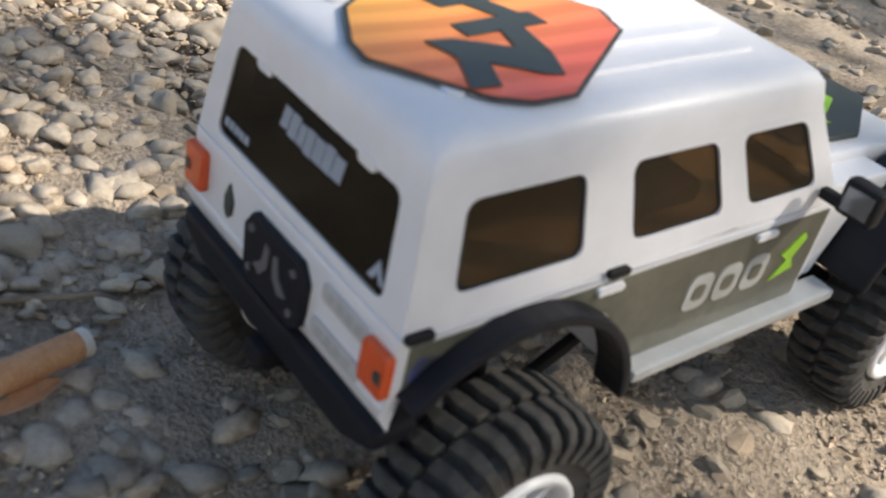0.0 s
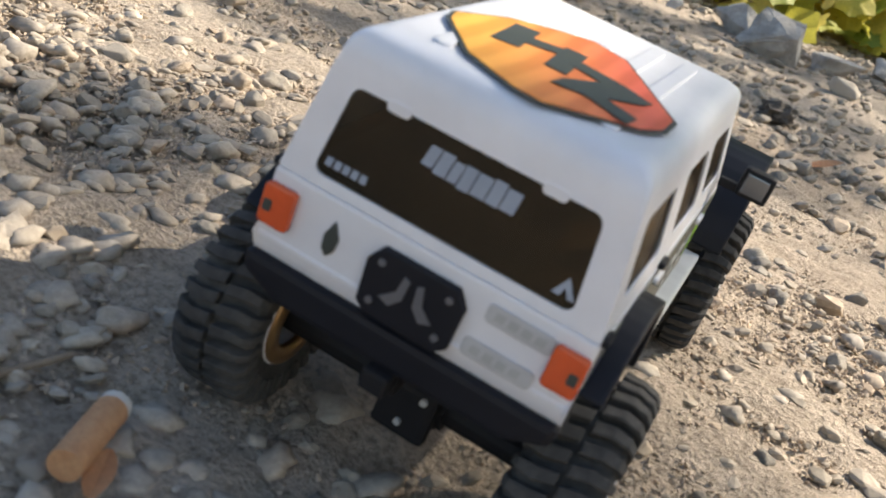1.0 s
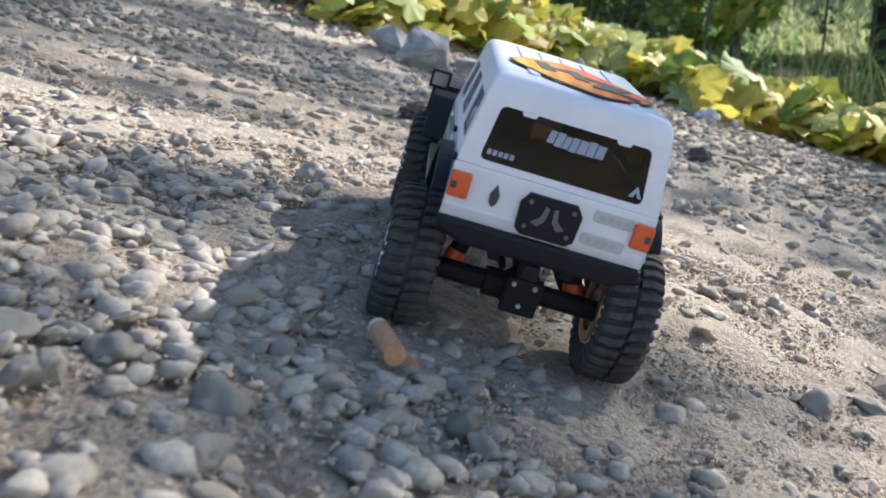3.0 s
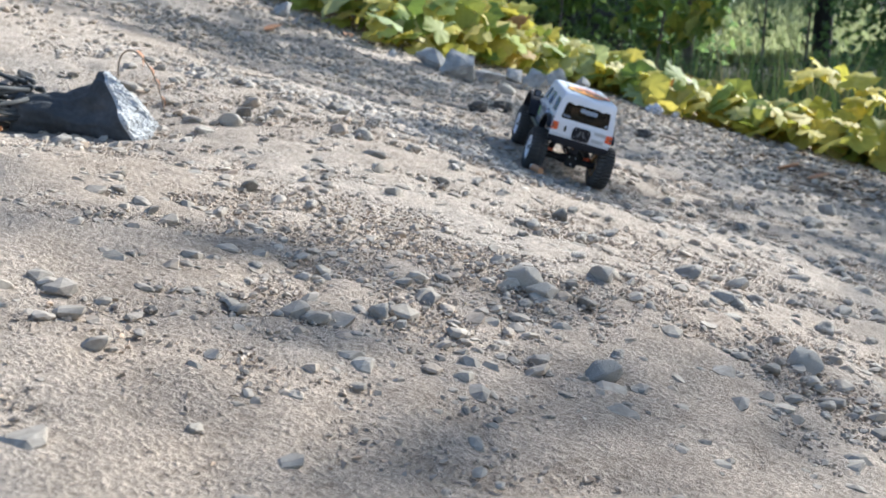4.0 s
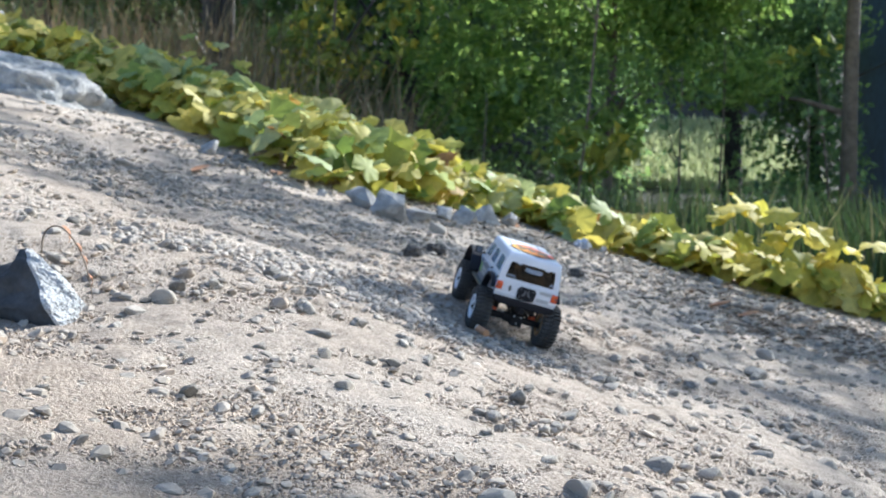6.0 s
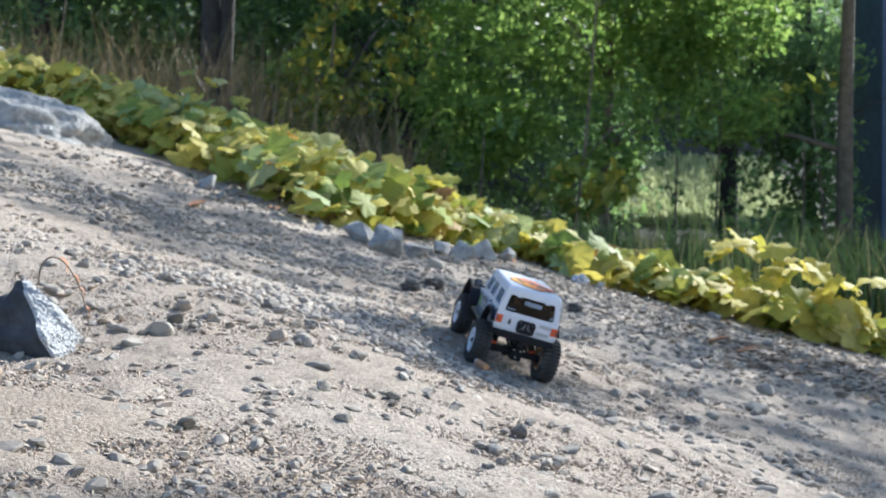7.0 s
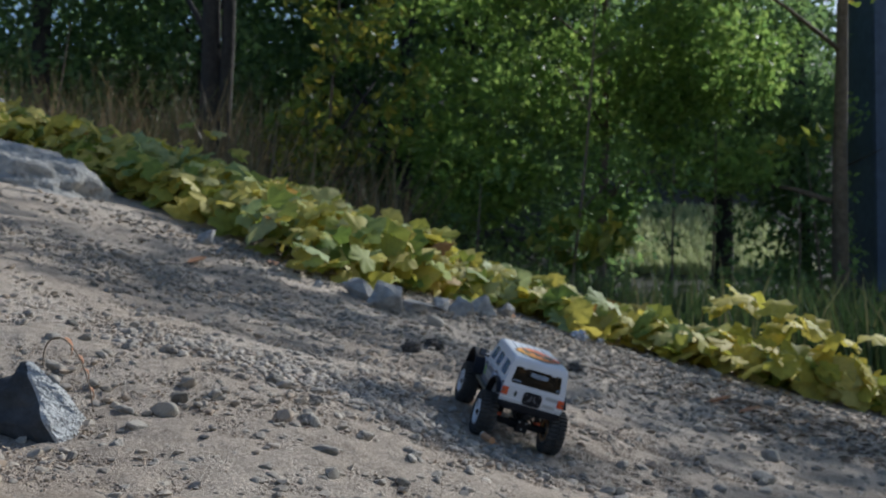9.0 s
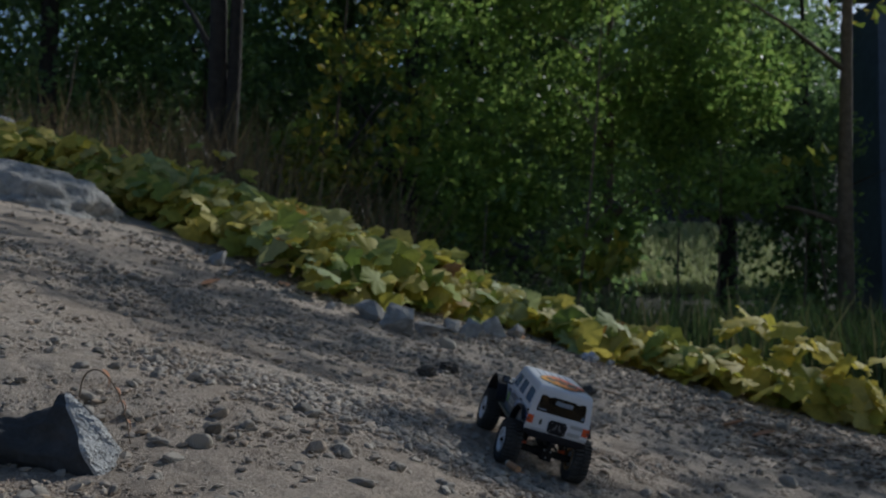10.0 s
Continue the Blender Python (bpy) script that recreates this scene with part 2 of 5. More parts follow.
def raw(name, verts, faces, material, smooth=False):
    me = bpy.data.meshes.new(name)
    me.from_pydata([tuple(v) for v in verts], [], faces)
    me.materials.append(material)
    if smooth:
        me.polygons.foreach_set("use_smooth", [True] * len(me.polygons))
    return new(name, me)


def block(x0, x1, y0, y1, z0, z1, bevel=0.0, seg=2):
    bm = bmesh.new()
    bmesh.ops.create_cube(bm, size=1, matrix=Matrix.LocRotScale(((x0 + x1) / 2, (y0 + y1) / 2, (z0 + z1) / 2), None, (abs(x1 - x0), abs(y1 - y0), abs(z1 - z0))))
    if bevel:
        bmesh.ops.bevel(bm, geom=bm.edges[:], offset=bevel, segments=seg, affect="EDGES", profile=0.6)
    return bm


def prism(points, axis, a, b, bevel=0.0):
    """Extrudes a flat outline (u, v) along axis 'x' (u=y, v=z), 'y' (u=x, v=z) or 'z' (u=x, v=y)."""
    put = {"x": lambda u, v, w: (w, u, v), "y": lambda u, v, w: (u, w, v), "z": lambda u, v, w: (u, v, w)}[axis]
    bm = bmesh.new()
    lo, hi = ([bm.verts.new(put(u, v, w)) for u, v in points] for w in (a, b))
    bm.faces.new(lo)
    bm.faces.new(hi[::-1])
    for i in range(len(points)):
        j = (i + 1) % len(points)
        bm.faces.new((lo[j], lo[i], hi[i], hi[j]))
    bmesh.ops.recalc_face_normals(bm, faces=bm.faces[:])
    if bevel:
        bmesh.ops.bevel(bm, geom=bm.edges[:], offset=bevel, segments=2, affect="EDGES", profile=0.6)
    return bm


def rod(a, b, r, r2=None, seg=10):
    a, b = Vector(a), Vector(b)
    bm = bmesh.new()
    bmesh.ops.create_cone(bm, cap_ends=True, segments=seg, radius1=r, radius2=r if r2 is None else r2, depth=(b - a).length,
                          matrix=Matrix.Translation((a + b) / 2) @ (b - a).to_track_quat("Z", "Y").to_matrix().to_4x4())
    return bm


def join(*bms):
    out = bmesh.new()
    for b in bms:
        me = bpy.data.meshes.new("tmp")
        b.to_mesh(me)
        b.free()
        out.from_mesh(me)
        bpy.data.meshes.remove(me)
    return out


def tube(points, radii, seg=8):
    """Verts and faces of a bent, tapered tube."""
    verts, faces = [], []
    pts = [Vector(p) for p in points]
    for i, p in enumerate(pts):
        d = (pts[min(i + 1, len(pts) - 1)] - pts[max(i - 1, 0)]).normalized()
        s = d.cross(Vector((0.3, 0.9, 0.2))).normalized()
        u = s.cross(d)
        for k in range(seg):
            a = 2 * math.pi * k / seg
            verts.append(p + (s * math.cos(a) + u * math.sin(a)) * radii[i])
        if i:
            o = (i - 1) * seg
            faces += [(o + k, o + (k + 1) % seg, o + seg + (k + 1) % seg, o + seg + k) for k in range(seg)]
    faces.append(tuple(range(seg))[::-1])
    faces.append(tuple(range((len(pts) - 1) * seg, len(pts) * seg)))
    return verts, faces


def gather(pieces):
    verts, faces = [], []
    for v, f in pieces:
        o = len(verts)
        verts += list(v)
        faces += [tuple(i + o for i in q) for q in f]
    return verts, faces


def smoothstep(a, b, v):
    t = np.clip((v - a) / (b - a), 0, 1)
    return t * t * (3 - 2 * t)


# ---- ground ----
def ground(x, y):
    """Height of the slope: falls to the right, rises gently to a bank, drops behind it."""
    x, y = np.asarray(x, float), np.asarray(y, float)
    yy = np.clip(y, -2.0, 4.3)
    xx = 3.2 * np.tanh(x / 3.2)
    z = -0.1495 - 0.2506 * xx - 0.0119 * yy - 0.0079 * xx * yy + 0.0152 * yy * yy + 0.0123 * xx * xx
    z = z + 0.0323 * np.exp(-((x + 0.15) / 0.35) ** 2 - ((y - 0.95) / 0.4) ** 2)
    z = z + 0.015 * np.exp(-((x - 0.1) / 0.12) ** 2 - ((y - 0.52) / 0.12) ** 2)
    z = z + 0.17 * (y - 1.215) * np.exp(-((x - 0.09) ** 2 + (y - 1.215) ** 2) / 0.2 ** 2)
    z = z - 0.018 * np.exp(-((x + 0.29) / 0.12) ** 2 - ((y - 0.70) / 0.13) ** 2) - 0.05 * np.exp(-((x + 0.47) / 0.15) ** 2 - ((y - 0.72) / 0.16) ** 2)
    back = smoothstep(4.1, 6.2, y)
    return z * (1 - back) + back * (-0.38 - 0.06 * xx) + 8.0 * smoothstep(11.5, 34.0, y)


def g(x, y):
    return float(ground(x, y))


def axis_steps(lo, hi, fine, far):
    """Coordinates: fine steps between lo and hi, widening out to far on both sides."""
    mid = list(np.arange(lo, hi + fine / 2, fine))
    out, d = [], fine
    v = hi
    while v < far:
        d *= 1.16
        v += d
        out.append(v)
    low, d, v = [], fine, lo
    while v > -far:
        d *= 1.16
        v -= d
        low.append(v)
    return np.array(low[::-1] + mid + out)


gx, gy = axis_steps(-0.75, 0.95, 0.0055, 400.0), axis_steps(0.2, 2.3, 0.0065, 400.0)
GX, GY = np.meshgrid(gx, gy)
GZ = ground(GX, GY)
near = np.exp(-((GX / 2.5) ** 2 + ((GY - 1.5) / 2.5) ** 2))
lump = np.array([noise.fractal((x * 9, y * 9, 0.3), 1.0, 2.2, 5) for x, y in zip(GX.ravel(), GY.ravel())]).reshape(GX.shape)
grit = np.array([noise.noise((x * 95, y * 95, 1.7)) for x, y in zip(GX.ravel(), GY.ravel())]).reshape(GX.shape)
mid = np.array([noise.noise((x * 32, y * 32, 4.1)) + 0.5 * noise.noise((x * 60, y * 60, 2.2)) for x, y in zip(GX.ravel(), GY.ravel())]).reshape(GX.shape)
GZ = GZ + near * (0.0048 * lump + 0.0034 * mid + 0.0020 * grit)
nx, ny = len(gx), len(gy)
verts = np.stack([GX.ravel(), GY.ravel(), GZ.ravel()], 1)
ii, jj = np.meshgrid(np.arange(nx - 1), np.arange(ny - 1))
q0 = (jj * nx + ii).ravel()
me = bpy.data.meshes.new("ground")
me.from_pydata(verts.tolist(), [], np.stack([q0, q0 + 1, q0 + nx + 1, q0 + nx], 1).tolist())
me.materials.append(M_SOIL)
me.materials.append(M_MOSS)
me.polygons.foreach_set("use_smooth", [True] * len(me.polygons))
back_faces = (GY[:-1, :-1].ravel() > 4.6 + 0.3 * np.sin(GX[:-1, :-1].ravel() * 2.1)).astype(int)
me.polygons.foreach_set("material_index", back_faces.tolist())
tagged(new("ground", me), "pale brown stony dirt slope with fine grit", "ground", kind="structure")


# ---- stones ----
def pebble_mesh(name, seed, rounded):
    rnd = random.Random(seed)
    bm = bmesh.new()
    if rounded:
        bmesh.ops.create_icosphere(bm, subdivisions=3, radius=0.5)
        off = Vector((seed * 3.1, seed * 1.7, 0))
        for v in bm.verts:
            v.co *= 1 + 0.6 * noise.noise(v.co * 2.6 + off) + 0.24 * noise.noise(v.co * 5.5 + off)
        sc = (1.0, rnd.uniform(0.65, 0.95), rnd.uniform(0.45, 0.7))
    else:
        for _ in range(24):
            v = Vector((rnd.gauss(0, 1), rnd.gauss(0, 1), rnd.gauss(0, 1))).normalized() * rnd.uniform(0.43, 0.52)
            bm.verts.new(v)
        bmesh.ops.convex_hull(bm, input=bm.verts[:])
        for v in [v for v in bm.verts if not v.link_faces]:
            bm.verts.remove(v)
        bmesh.ops.bevel(bm, geom=bm.edges[:], offset=0.035, segments=1, affect="EDGES")
        sc = (1.0, rnd.uniform(0.6, 0.95), rnd.uniform(0.4, 0.75))
    bmesh.ops.scale(bm, vec=sc, verts=bm.verts[:])
    return as_mesh(name, bm, M_STONE, rounded)


ROUND = [pebble_mesh("rounded_stone", s, True) for s in range(8)]
ANGLE = [pebble_mesh("angular_stone", 20 + s, False) for s in range(10)]
DARK = [m.copy() for m in ANGLE[:5]]
for m in DARK:
    m.materials[0] = M_EDGE_D


def lay(name, mesh, x, y, size, rnd, label, cat="stone", group="loose stones", sink=0.18):
    ob = new(name, mesh)
    ob.matrix_world = Matrix.LocRotScale((x, y, g(x, y) + size * sink), Euler((rnd.uniform(-0.35, 0.35), rnd.uniform(-0.35, 0.35) + 0.2, rnd.uniform(0, 6.28))), (size, size, size))
    return tagged(ob, label, cat, group)


def mass(name, bases, spots, material, label, category):
    """Many small stones in one object. spots: rows of x, y, size, sink."""
    rng4 = np.random.default_rng(len(spots))
    verts, faces, off = [], [], 0
    kind = rng4.integers(0, len(bases), len(spots))
    for k, b in enumerate(bases):
        v = np.array([p.co[:] for p in b.vertices])
        f = np.array([tuple(p.vertices) for p in b.polygons])
        sp = spots[kind == k]
        n = len(sp)
        ang, tx, ty = rng4.uniform(0, 6.28, n), rng4.uniform(-0.3, 0.3, n), rng4.uniform(-0.3, 0.3, n)
        c, d = np.cos(ang)[:, None], np.sin(ang)[:, None]
        w = np.stack([v[:, 0] * c - v[:, 1] * d, v[:, 0] * d + v[:, 1] * c, v[:, 2] + tx[:, None] * v[:, 0] + ty[:, None] * v[:, 1]], 2) * sp[:, 2][:, None, None]
        w += np.stack([sp[:, 0], sp[:, 1], ground(sp[:, 0], sp[:, 1]) + sp[:, 2] * sp[:, 3]], 1)[:, None, :]
        verts.append(w.reshape(-1, 3))
        faces.append((f[None] + (off + np.arange(n) * len(v))[:, None, None]).reshape(-1, 3))
        off += n * len(v)
    return tagged(raw(name, np.concatenate(verts).tolist(), np.concatenate(faces).tolist(), material), label, category, kind="stuff")


def small_shape(seed, n, name, r0=0.38, r1=0.52, flat=1.0):
    rnd = random.Random(seed)
    bm = bmesh.new()
    for _ in range(n):
        bm.verts.new(Vector((rnd.gauss(0, 1), rnd.gauss(0, 1), rnd.gauss(0, 1.0))).normalized() * rnd.uniform(r0, r1))
    bmesh.ops.convex_hull(bm, input=bm.verts[:])
    for v in [v for v in bm.verts if not v.link_faces]:
        bm.verts.remove(v)
    bmesh.ops.scale(bm, vec=(1, rnd.uniform(0.6, 1), flat * rnd.uniform(0.6, 0.9)), verts=bm.verts[:])
    return as_mesh(name, bm, M_GRAVEL)


CAR = Matrix(((0.9508, -0.1033, 0.2921, 0.0750), (0.1419, 0.9833, -0.1142, 1.1200), (-0.2754, 0.1500, 0.9496, -0.1588), (0, 0, 0, 1)))
CAR_INV = CAR.inverted()


def wheel_clear(x, y):
    """True where no tyre stands."""
    p = CAR_INV @ Vector((x, y, g(x, y)))
    return not (0.026 < abs(p.x) < 0.056 and (-0.006 < p.y < 0.056 or 0.134 < p.y < 0.196))


rng = np.random.default_rng(5)


def scatter(n, cx, cy, sx, sy, lo, hi, power=3.0, sink=0.12, box=None):
    m = int(n * 1.3) + 50
    x, y = (rng.uniform(box[0], box[1], m), rng.uniform(box[2], box[3], m)) if box else (rng.normal(cx, sx, m), rng.normal(cy, sy, m))
    s = lo + (hi - lo) * rng.uniform(0, 1, m) ** power
    inv = np.array(CAR_INV)
    p = np.stack([x, y, ground(x, y), np.ones(m)], 1) @ inv.T
    tyre = (np.abs(p[:, 0]) > 0.026) & (np.abs(p[:, 0]) < 0.056) & (((p[:, 1] > -0.004) & (p[:, 1] < 0.056)) | ((p[:, 1] > 0.136) & (p[:, 1] < 0.196)))
    ok = (y < 3.35) & ~(tyre & (s > 0.004))
    return np.stack([x, y, s, np.full(m, sink)], 1)[ok][:n]


GRIT = [small_shape(100 + s, 7, "grit") for s in range(6)]
CHIP = [small_shape(120 + s, 30, "chip", 0.44, 0.5, 0.72) for s in range(8)]
mass("grit", GRIT, np.concatenate([scatter(62000, 0.08, 1.20, 0.30, 0.26, 0.0012, 0.0038, 1.9, 0.0), scatter(30000, 0.02, 0.45, 0.26, 0.13, 0.0014, 0.0042, 1.8, 0.0), scatter(40000, 0.05, 0.95, 0.5, 0.45, 0.0015, 0.0045, 2.0, 0.0)]), M_GRIT, "fine pale brown grit on the dirt", "grit")
mass("gravel", CHIP, np.concatenate([
    scatter(3400, 0.03, 1.22, 0.32, 0.26, 0.003, 0.009, 2.6, 0.02),
    scatter(900, -0.16, 1.24, 0.15, 0.13, 0.004, 0.013, 2.0, 0.05),
    scatter(6000, 0, 0, 0, 0, 0.003, 0.015, 3.4, 0.03, box=(-1.1, 1.3, 0.15, 3.3)),
    scatter(1500, 0.05, 0.85, 0.38, 0.28, 0.004, 0.014, 3.0, 0.03),
    scatter(500, -0.2, 0.75, 0.24, 0.2, 0.004, 0.014, 3.0, 0.05),
    scatter(420, 0.0, 0.38, 0.24, 0.08, 0.005, 0.017, 2.2, 0.02),
    scatter(2600, 0.0, 0.45, 0.3, 0.13, 0.003, 0.008, 2.0, 0.0),
    scatter(3000, -0.55, 1.95, 0.45, 0.22, 0.006, 0.020, 1.5),
    scatter(3500, 0.75, 2.5, 0.55, 0.45, 0.006, 0.022, 1.8),
    scatter(2500, 0.1, 3.0, 0.6, 0.2, 0.008, 0.03, 2.0)]), M_GRAVEL, "loose grey and brown gravel", "gravel")

ROUND_SMALL = []
for k in range(7):
    bm = bmesh.new()
    bmesh.ops.create_icosphere(bm, subdivisions=2, radius=0.5)
    for v in bm.verts:
        v.co *= 1 + 0.62 * noise.noise(v.co * 2.6 + Vector((k * 4.1, k, 0))) + 0.26 * noise.noise(v.co * 5.5 + Vector((k, k * 3.3, 0)))
    bmesh.ops.scale(bm, vec=(1, 0.66 + 0.05 * k, 0.42 + 0.03 * k), verts=bm.verts[:])
    ROUND_SMALL.append(as_mesh("pebble_shape", bm, M_GRAVEL))
bed = mass("pebble_bed", ROUND_SMALL, np.concatenate([
    scatter(620, -0.19, 1.16, 0.14, 0.08, 0.005, 0.0145, 1.7, 0.03),
    scatter(150, -0.06, 1.08, 0.07, 0.06, 0.005, 0.013, 1.5, 0.06),
    scatter(240, -0.02, 1.07, 0.08, 0.05, 0.005, 0.0135, 1.6, 0.05),
    scatter(50, 0.02, 1.03, 0.05, 0.04, 0.005, 0.012, 1.7, 0.06),
    scatter(200, 0.1, 1.3, 0.35, 0.3, 0.005, 0.013, 1.8, 0.08)]), M_PEBBLE, "loose rounded grey and tan pebbles", "pebbles")
bed.data.polygons.foreach_set("use_smooth", [True] * len(bed.data.polygons))
rnd = random.Random(11)
STONE_LABELS = {True: "smooth rounded grey river pebble on dirt", False: "broken angular grey-brown stone on dirt"}
count = 0
while count < 260:      # pebbles round the car
    a, r = rnd.uniform(0, 6.28), 0.05 + 0.42 * rnd.random() ** 0.8
    x, y = r * math.cos(a), 1.14 + 0.7 * r * math.sin(a)
    p = CAR_INV @ Vector((x, y, g(x, y)))
    if abs(p.x) < 0.06 and -0.01 < p.y < 0.2 and not wheel_clear(x, y):
        continue
    if abs(p.x) < 0.07 and -0.02 < p.y < 0.21:
        continue
    k = rnd.random() < 0.55
    lay("pebble", rnd.choice(ROUND if k else ANGLE), x, y, 0.007 + 0.011 * rnd.random() ** 1.6, rnd, STONE_LABELS[k], "pebble", "pebbles round the car", 0.1)
    count += 1
for k in range(300):    # stones over the slope
    x, y = (rnd.uniform(-0.8, 1.1), rnd.uniform(0.35, 3.1)) if k % 5 < 2 else (rnd.gauss(0.0, 0.3), rnd.uniform(0.35, 1.0))
    p = CAR_INV @ Vector((x, y, g(x, y)))
    if abs(p.x) < 0.10 and -0.26 < p.y < 0.23:
        continue
    k = rnd.random() < 0.12
    lay("stone", rnd.choice(ROUND if k else ANGLE), x, y, 0.008 + (0.006 if k else 0.018) * rnd.random() ** 2.4, rnd, STONE_LABELS[k], sink=0.08)
# dark embedded stones
for x, y, s in ((0.167, 1.003, 0.030), (0.058, 0.740, 0.019), (0.427, 1.358, 0.026), (0.285, 1.062, 0.016), (0.227, 1.143, 0.017), (0.375, 1.361, 0.014), (0.070, 1.051, 0.017),
                (-0.223, 0.827, 0.020), (-0.408, 1.084, 0.020), (0.044, 1.758, 0.020), (-0.037, 0.734, 0.015), (-0.203, 0.495, 0.011), (-0.142, 0.549, 0.016),
                (-0.172, 0.993, 0.024), (-0.281, 1.020, 0.016), (-0.089, 0.690, 0.012), (0.511, 1.726, 0.024), (0.926, 2.578, 0.03)):
    o = lay("stone", rnd.choice(DARK), x, y, s, rnd, "dark angular stone sunk into the dirt", sink=0.12)
# single larger stones
for x, y, s in ((0.069, 0.79, 0.016), (0.164, 0.97, 0.018), (0.44, 1.39, 0.04), (0.36, 1.42, 0.022), (-0.16, 0.97, 0.022), (-0.36, 0.99, 0.02),
                (-0.68, 2.09, 0.045), (0.539, 1.66, 0.04), (0.46, 1.80, 0.05), (-0.02, 2.5, 0.06), (0.85, 2.6, 0.06)):
    lay("stone", rnd.choice(ANGLE), x, y, s, rnd, "dark grey angular stone lying on the slope")


# ---- toy car (car frame: x right, y forward from the rear face, z up from the ground; millimetres) ----
def mm(bm):
    bmesh.ops.scale(bm, vec=(0.001, 0.001, 0.001), verts=bm.verts[:])
    return bm


toy_car = new("toy_car")
toy_car.matrix_world = CAR
toy_car.empty_display_size = 0.05
tagged(toy_car, "white toy off-road car with orange roof print, dusty tyres", "toy car")


def cp(name, bm, material, parent=None, label="", smooth=False):
    return part(name, mm(bm), material, parent or toy_car, label, smooth)


def arc(cy, cz, r, a0, a1, n=14):
    return [(cy + r * math.cos(radians(a0 + (a1 - a0) * i / n)), cz + r * math.sin(radians(a0 + (a1 - a0) * i / n))) for i in range(n + 1)]


def loop_rect(u0, u1, v0, v1, r, n=5):
    out = []
    for cu, cv, a in ((u1 - r, v1 - r, 0), (u0 + r, v1 - r, 90), (u0 + r, v0 + r, 180), (u1 - r, v0 + r, 270)):
        out += [(cu + r * math.cos(radians(a + 90 * i / n)), cv + r * math.sin(radians(a + 90 * i / n))) for i in range(n + 1)]
    return out


def border(u0, u1, v0, v1, pts):
    """Points on a rectangle's edge facing each inner point, with its corners met."""
    cu, cv = (u0 + u1) / 2, (v0 + v1) / 2
    out = []
    for u, v in pts:
        du, dv = (u - cu) / ((u1 - u0) / 2), (v - cv) / ((v1 - v0) / 2)
        k = max(abs(du), abs(dv))
        out.append((cu + (u1 - u0) / 2 * du / k, cv + (v1 - v0) / 2 * dv / k))
    return out


def wall_panel(place, u_edges, windows, v0, v1, thick, radius=2.6):
    """A wall with rounded window openings. place(u, v, w): w is depth behind the outer face.
    windows: (u0, u1, wv0, wv1, skew) per cell between u_edges, or None. Returns the wall and pane outlines."""
    bm = bmesh.new()
    panes = []

    def both(quad_loops, hole):
        o, i = quad_loops
        n = len(o)
        for w, flip in ((0, False), (thick, True)):
            vo, vi = [bm.verts.new(place(u, v, w)) for u, v in o], [bm.verts.new(place(u, v, w)) for u, v in i]
            for k in range(n):
                j = (k + 1) % n
                f = (vo[k], vo[j], vi[j], vi[k])
                bm.faces.new(f[::-1] if flip else f)
        a, b = [bm.verts.new(place(u, v, 0)) for u, v in i], [bm.verts.new(place(u, v, thick)) for u, v in i]
        for k in range(n):
            j = (k + 1) % n
            bm.faces.new((a[k], a[j], b[j], b[k]))

    for (c0, c1), win in zip(zip(u_edges, u_edges[1:]), windows):
        if win is None:
            for w in (0, thick):
                bm.faces.new([bm.verts.new(place(u, v, w)) for u, v in ((c0, v0), (c1, v0), (c1, v1), (c0, v1))])
            continue
        u0, u1, a, b = win
        inner = loop_rect(u0, u1, a, b, radius)
        both((border(c0, c1, v0, v1, inner), inner), True)
        panes.append(inner)
    bmesh.ops.remove_doubles(bm, verts=bm.verts[:], dist=0.01)
    bmesh.ops.recalc_face_normals(bm, faces=bm.faces[:])
    return bm, panes


def pane(place, loop, w, thick=0.4):
    bm = bmesh.new()
    lo, hi = [bm.verts.new(place(u, v, w)) for u, v in loop], [bm.verts.new(place(u, v, w + thick)) for u, v in loop]
    bm.faces.new(lo)
    bm.faces.new(hi[::-1])
    for k in range(len(loop)):
        j = (k + 1) % len(loop)
        bm.faces.new((lo[j], lo[k], hi[k], hi[j]))
    bmesh.ops.recalc_face_normals(bm, faces=bm.faces[:])
    return bm


Z_BELT, Z_EAVE = 71.0, 95.5
HALF_BELT, HALF_EAVE = 36.0, 32.2
Y_WS_BELT, Y_WS_EAVE = 121.0, 104.0       # windscreen foot and head
Y_R_BELT, Y_R_EAVE = 0.5, 3.0


def lerp(a, b, t):
    return a + (b - a) * t


def side_place(sign):
    def f(u, v, w):
        t = (v - Z_BELT) / (Z_EAVE - Z_BELT)
        y0, y1 = lerp(Y_R_BELT, Y_R_EAVE, t), lerp(Y_WS_BELT, Y_WS_EAVE, t)
        return (sign * (lerp(HALF_BELT, HALF_EAVE, t) - w), y0 + (y1 - y0) * u / 110.0, v)
    return f


def rear_place(u, v, w):
    t = (v - Z_BELT) / (Z_EAVE - Z_BELT)
    return (u / 34.0 * lerp(HALF_BELT, HALF_EAVE, t), lerp(Y_R_BELT, Y_R_EAVE, t) + w, v)


def front_place(u, v, w):
    t = (v - Z_BELT) / (Z_EAVE - Z_BELT)
    return (u / 34.0 * lerp(HALF_BELT, HALF_EAVE, t), lerp(Y_WS_BELT, Y_WS_EAVE, t) - w, v)


# body tub with wheel arches
cp("tub", prism([(1.5, 50), (0, 54), (0, 71), (121, 71), (121, 44), (60, 44)] + arc(26, 38, 32, 12, 146, 12), "x", -36.3, 36.3, 1.0), M_WHITE, label="glossy white body tub")
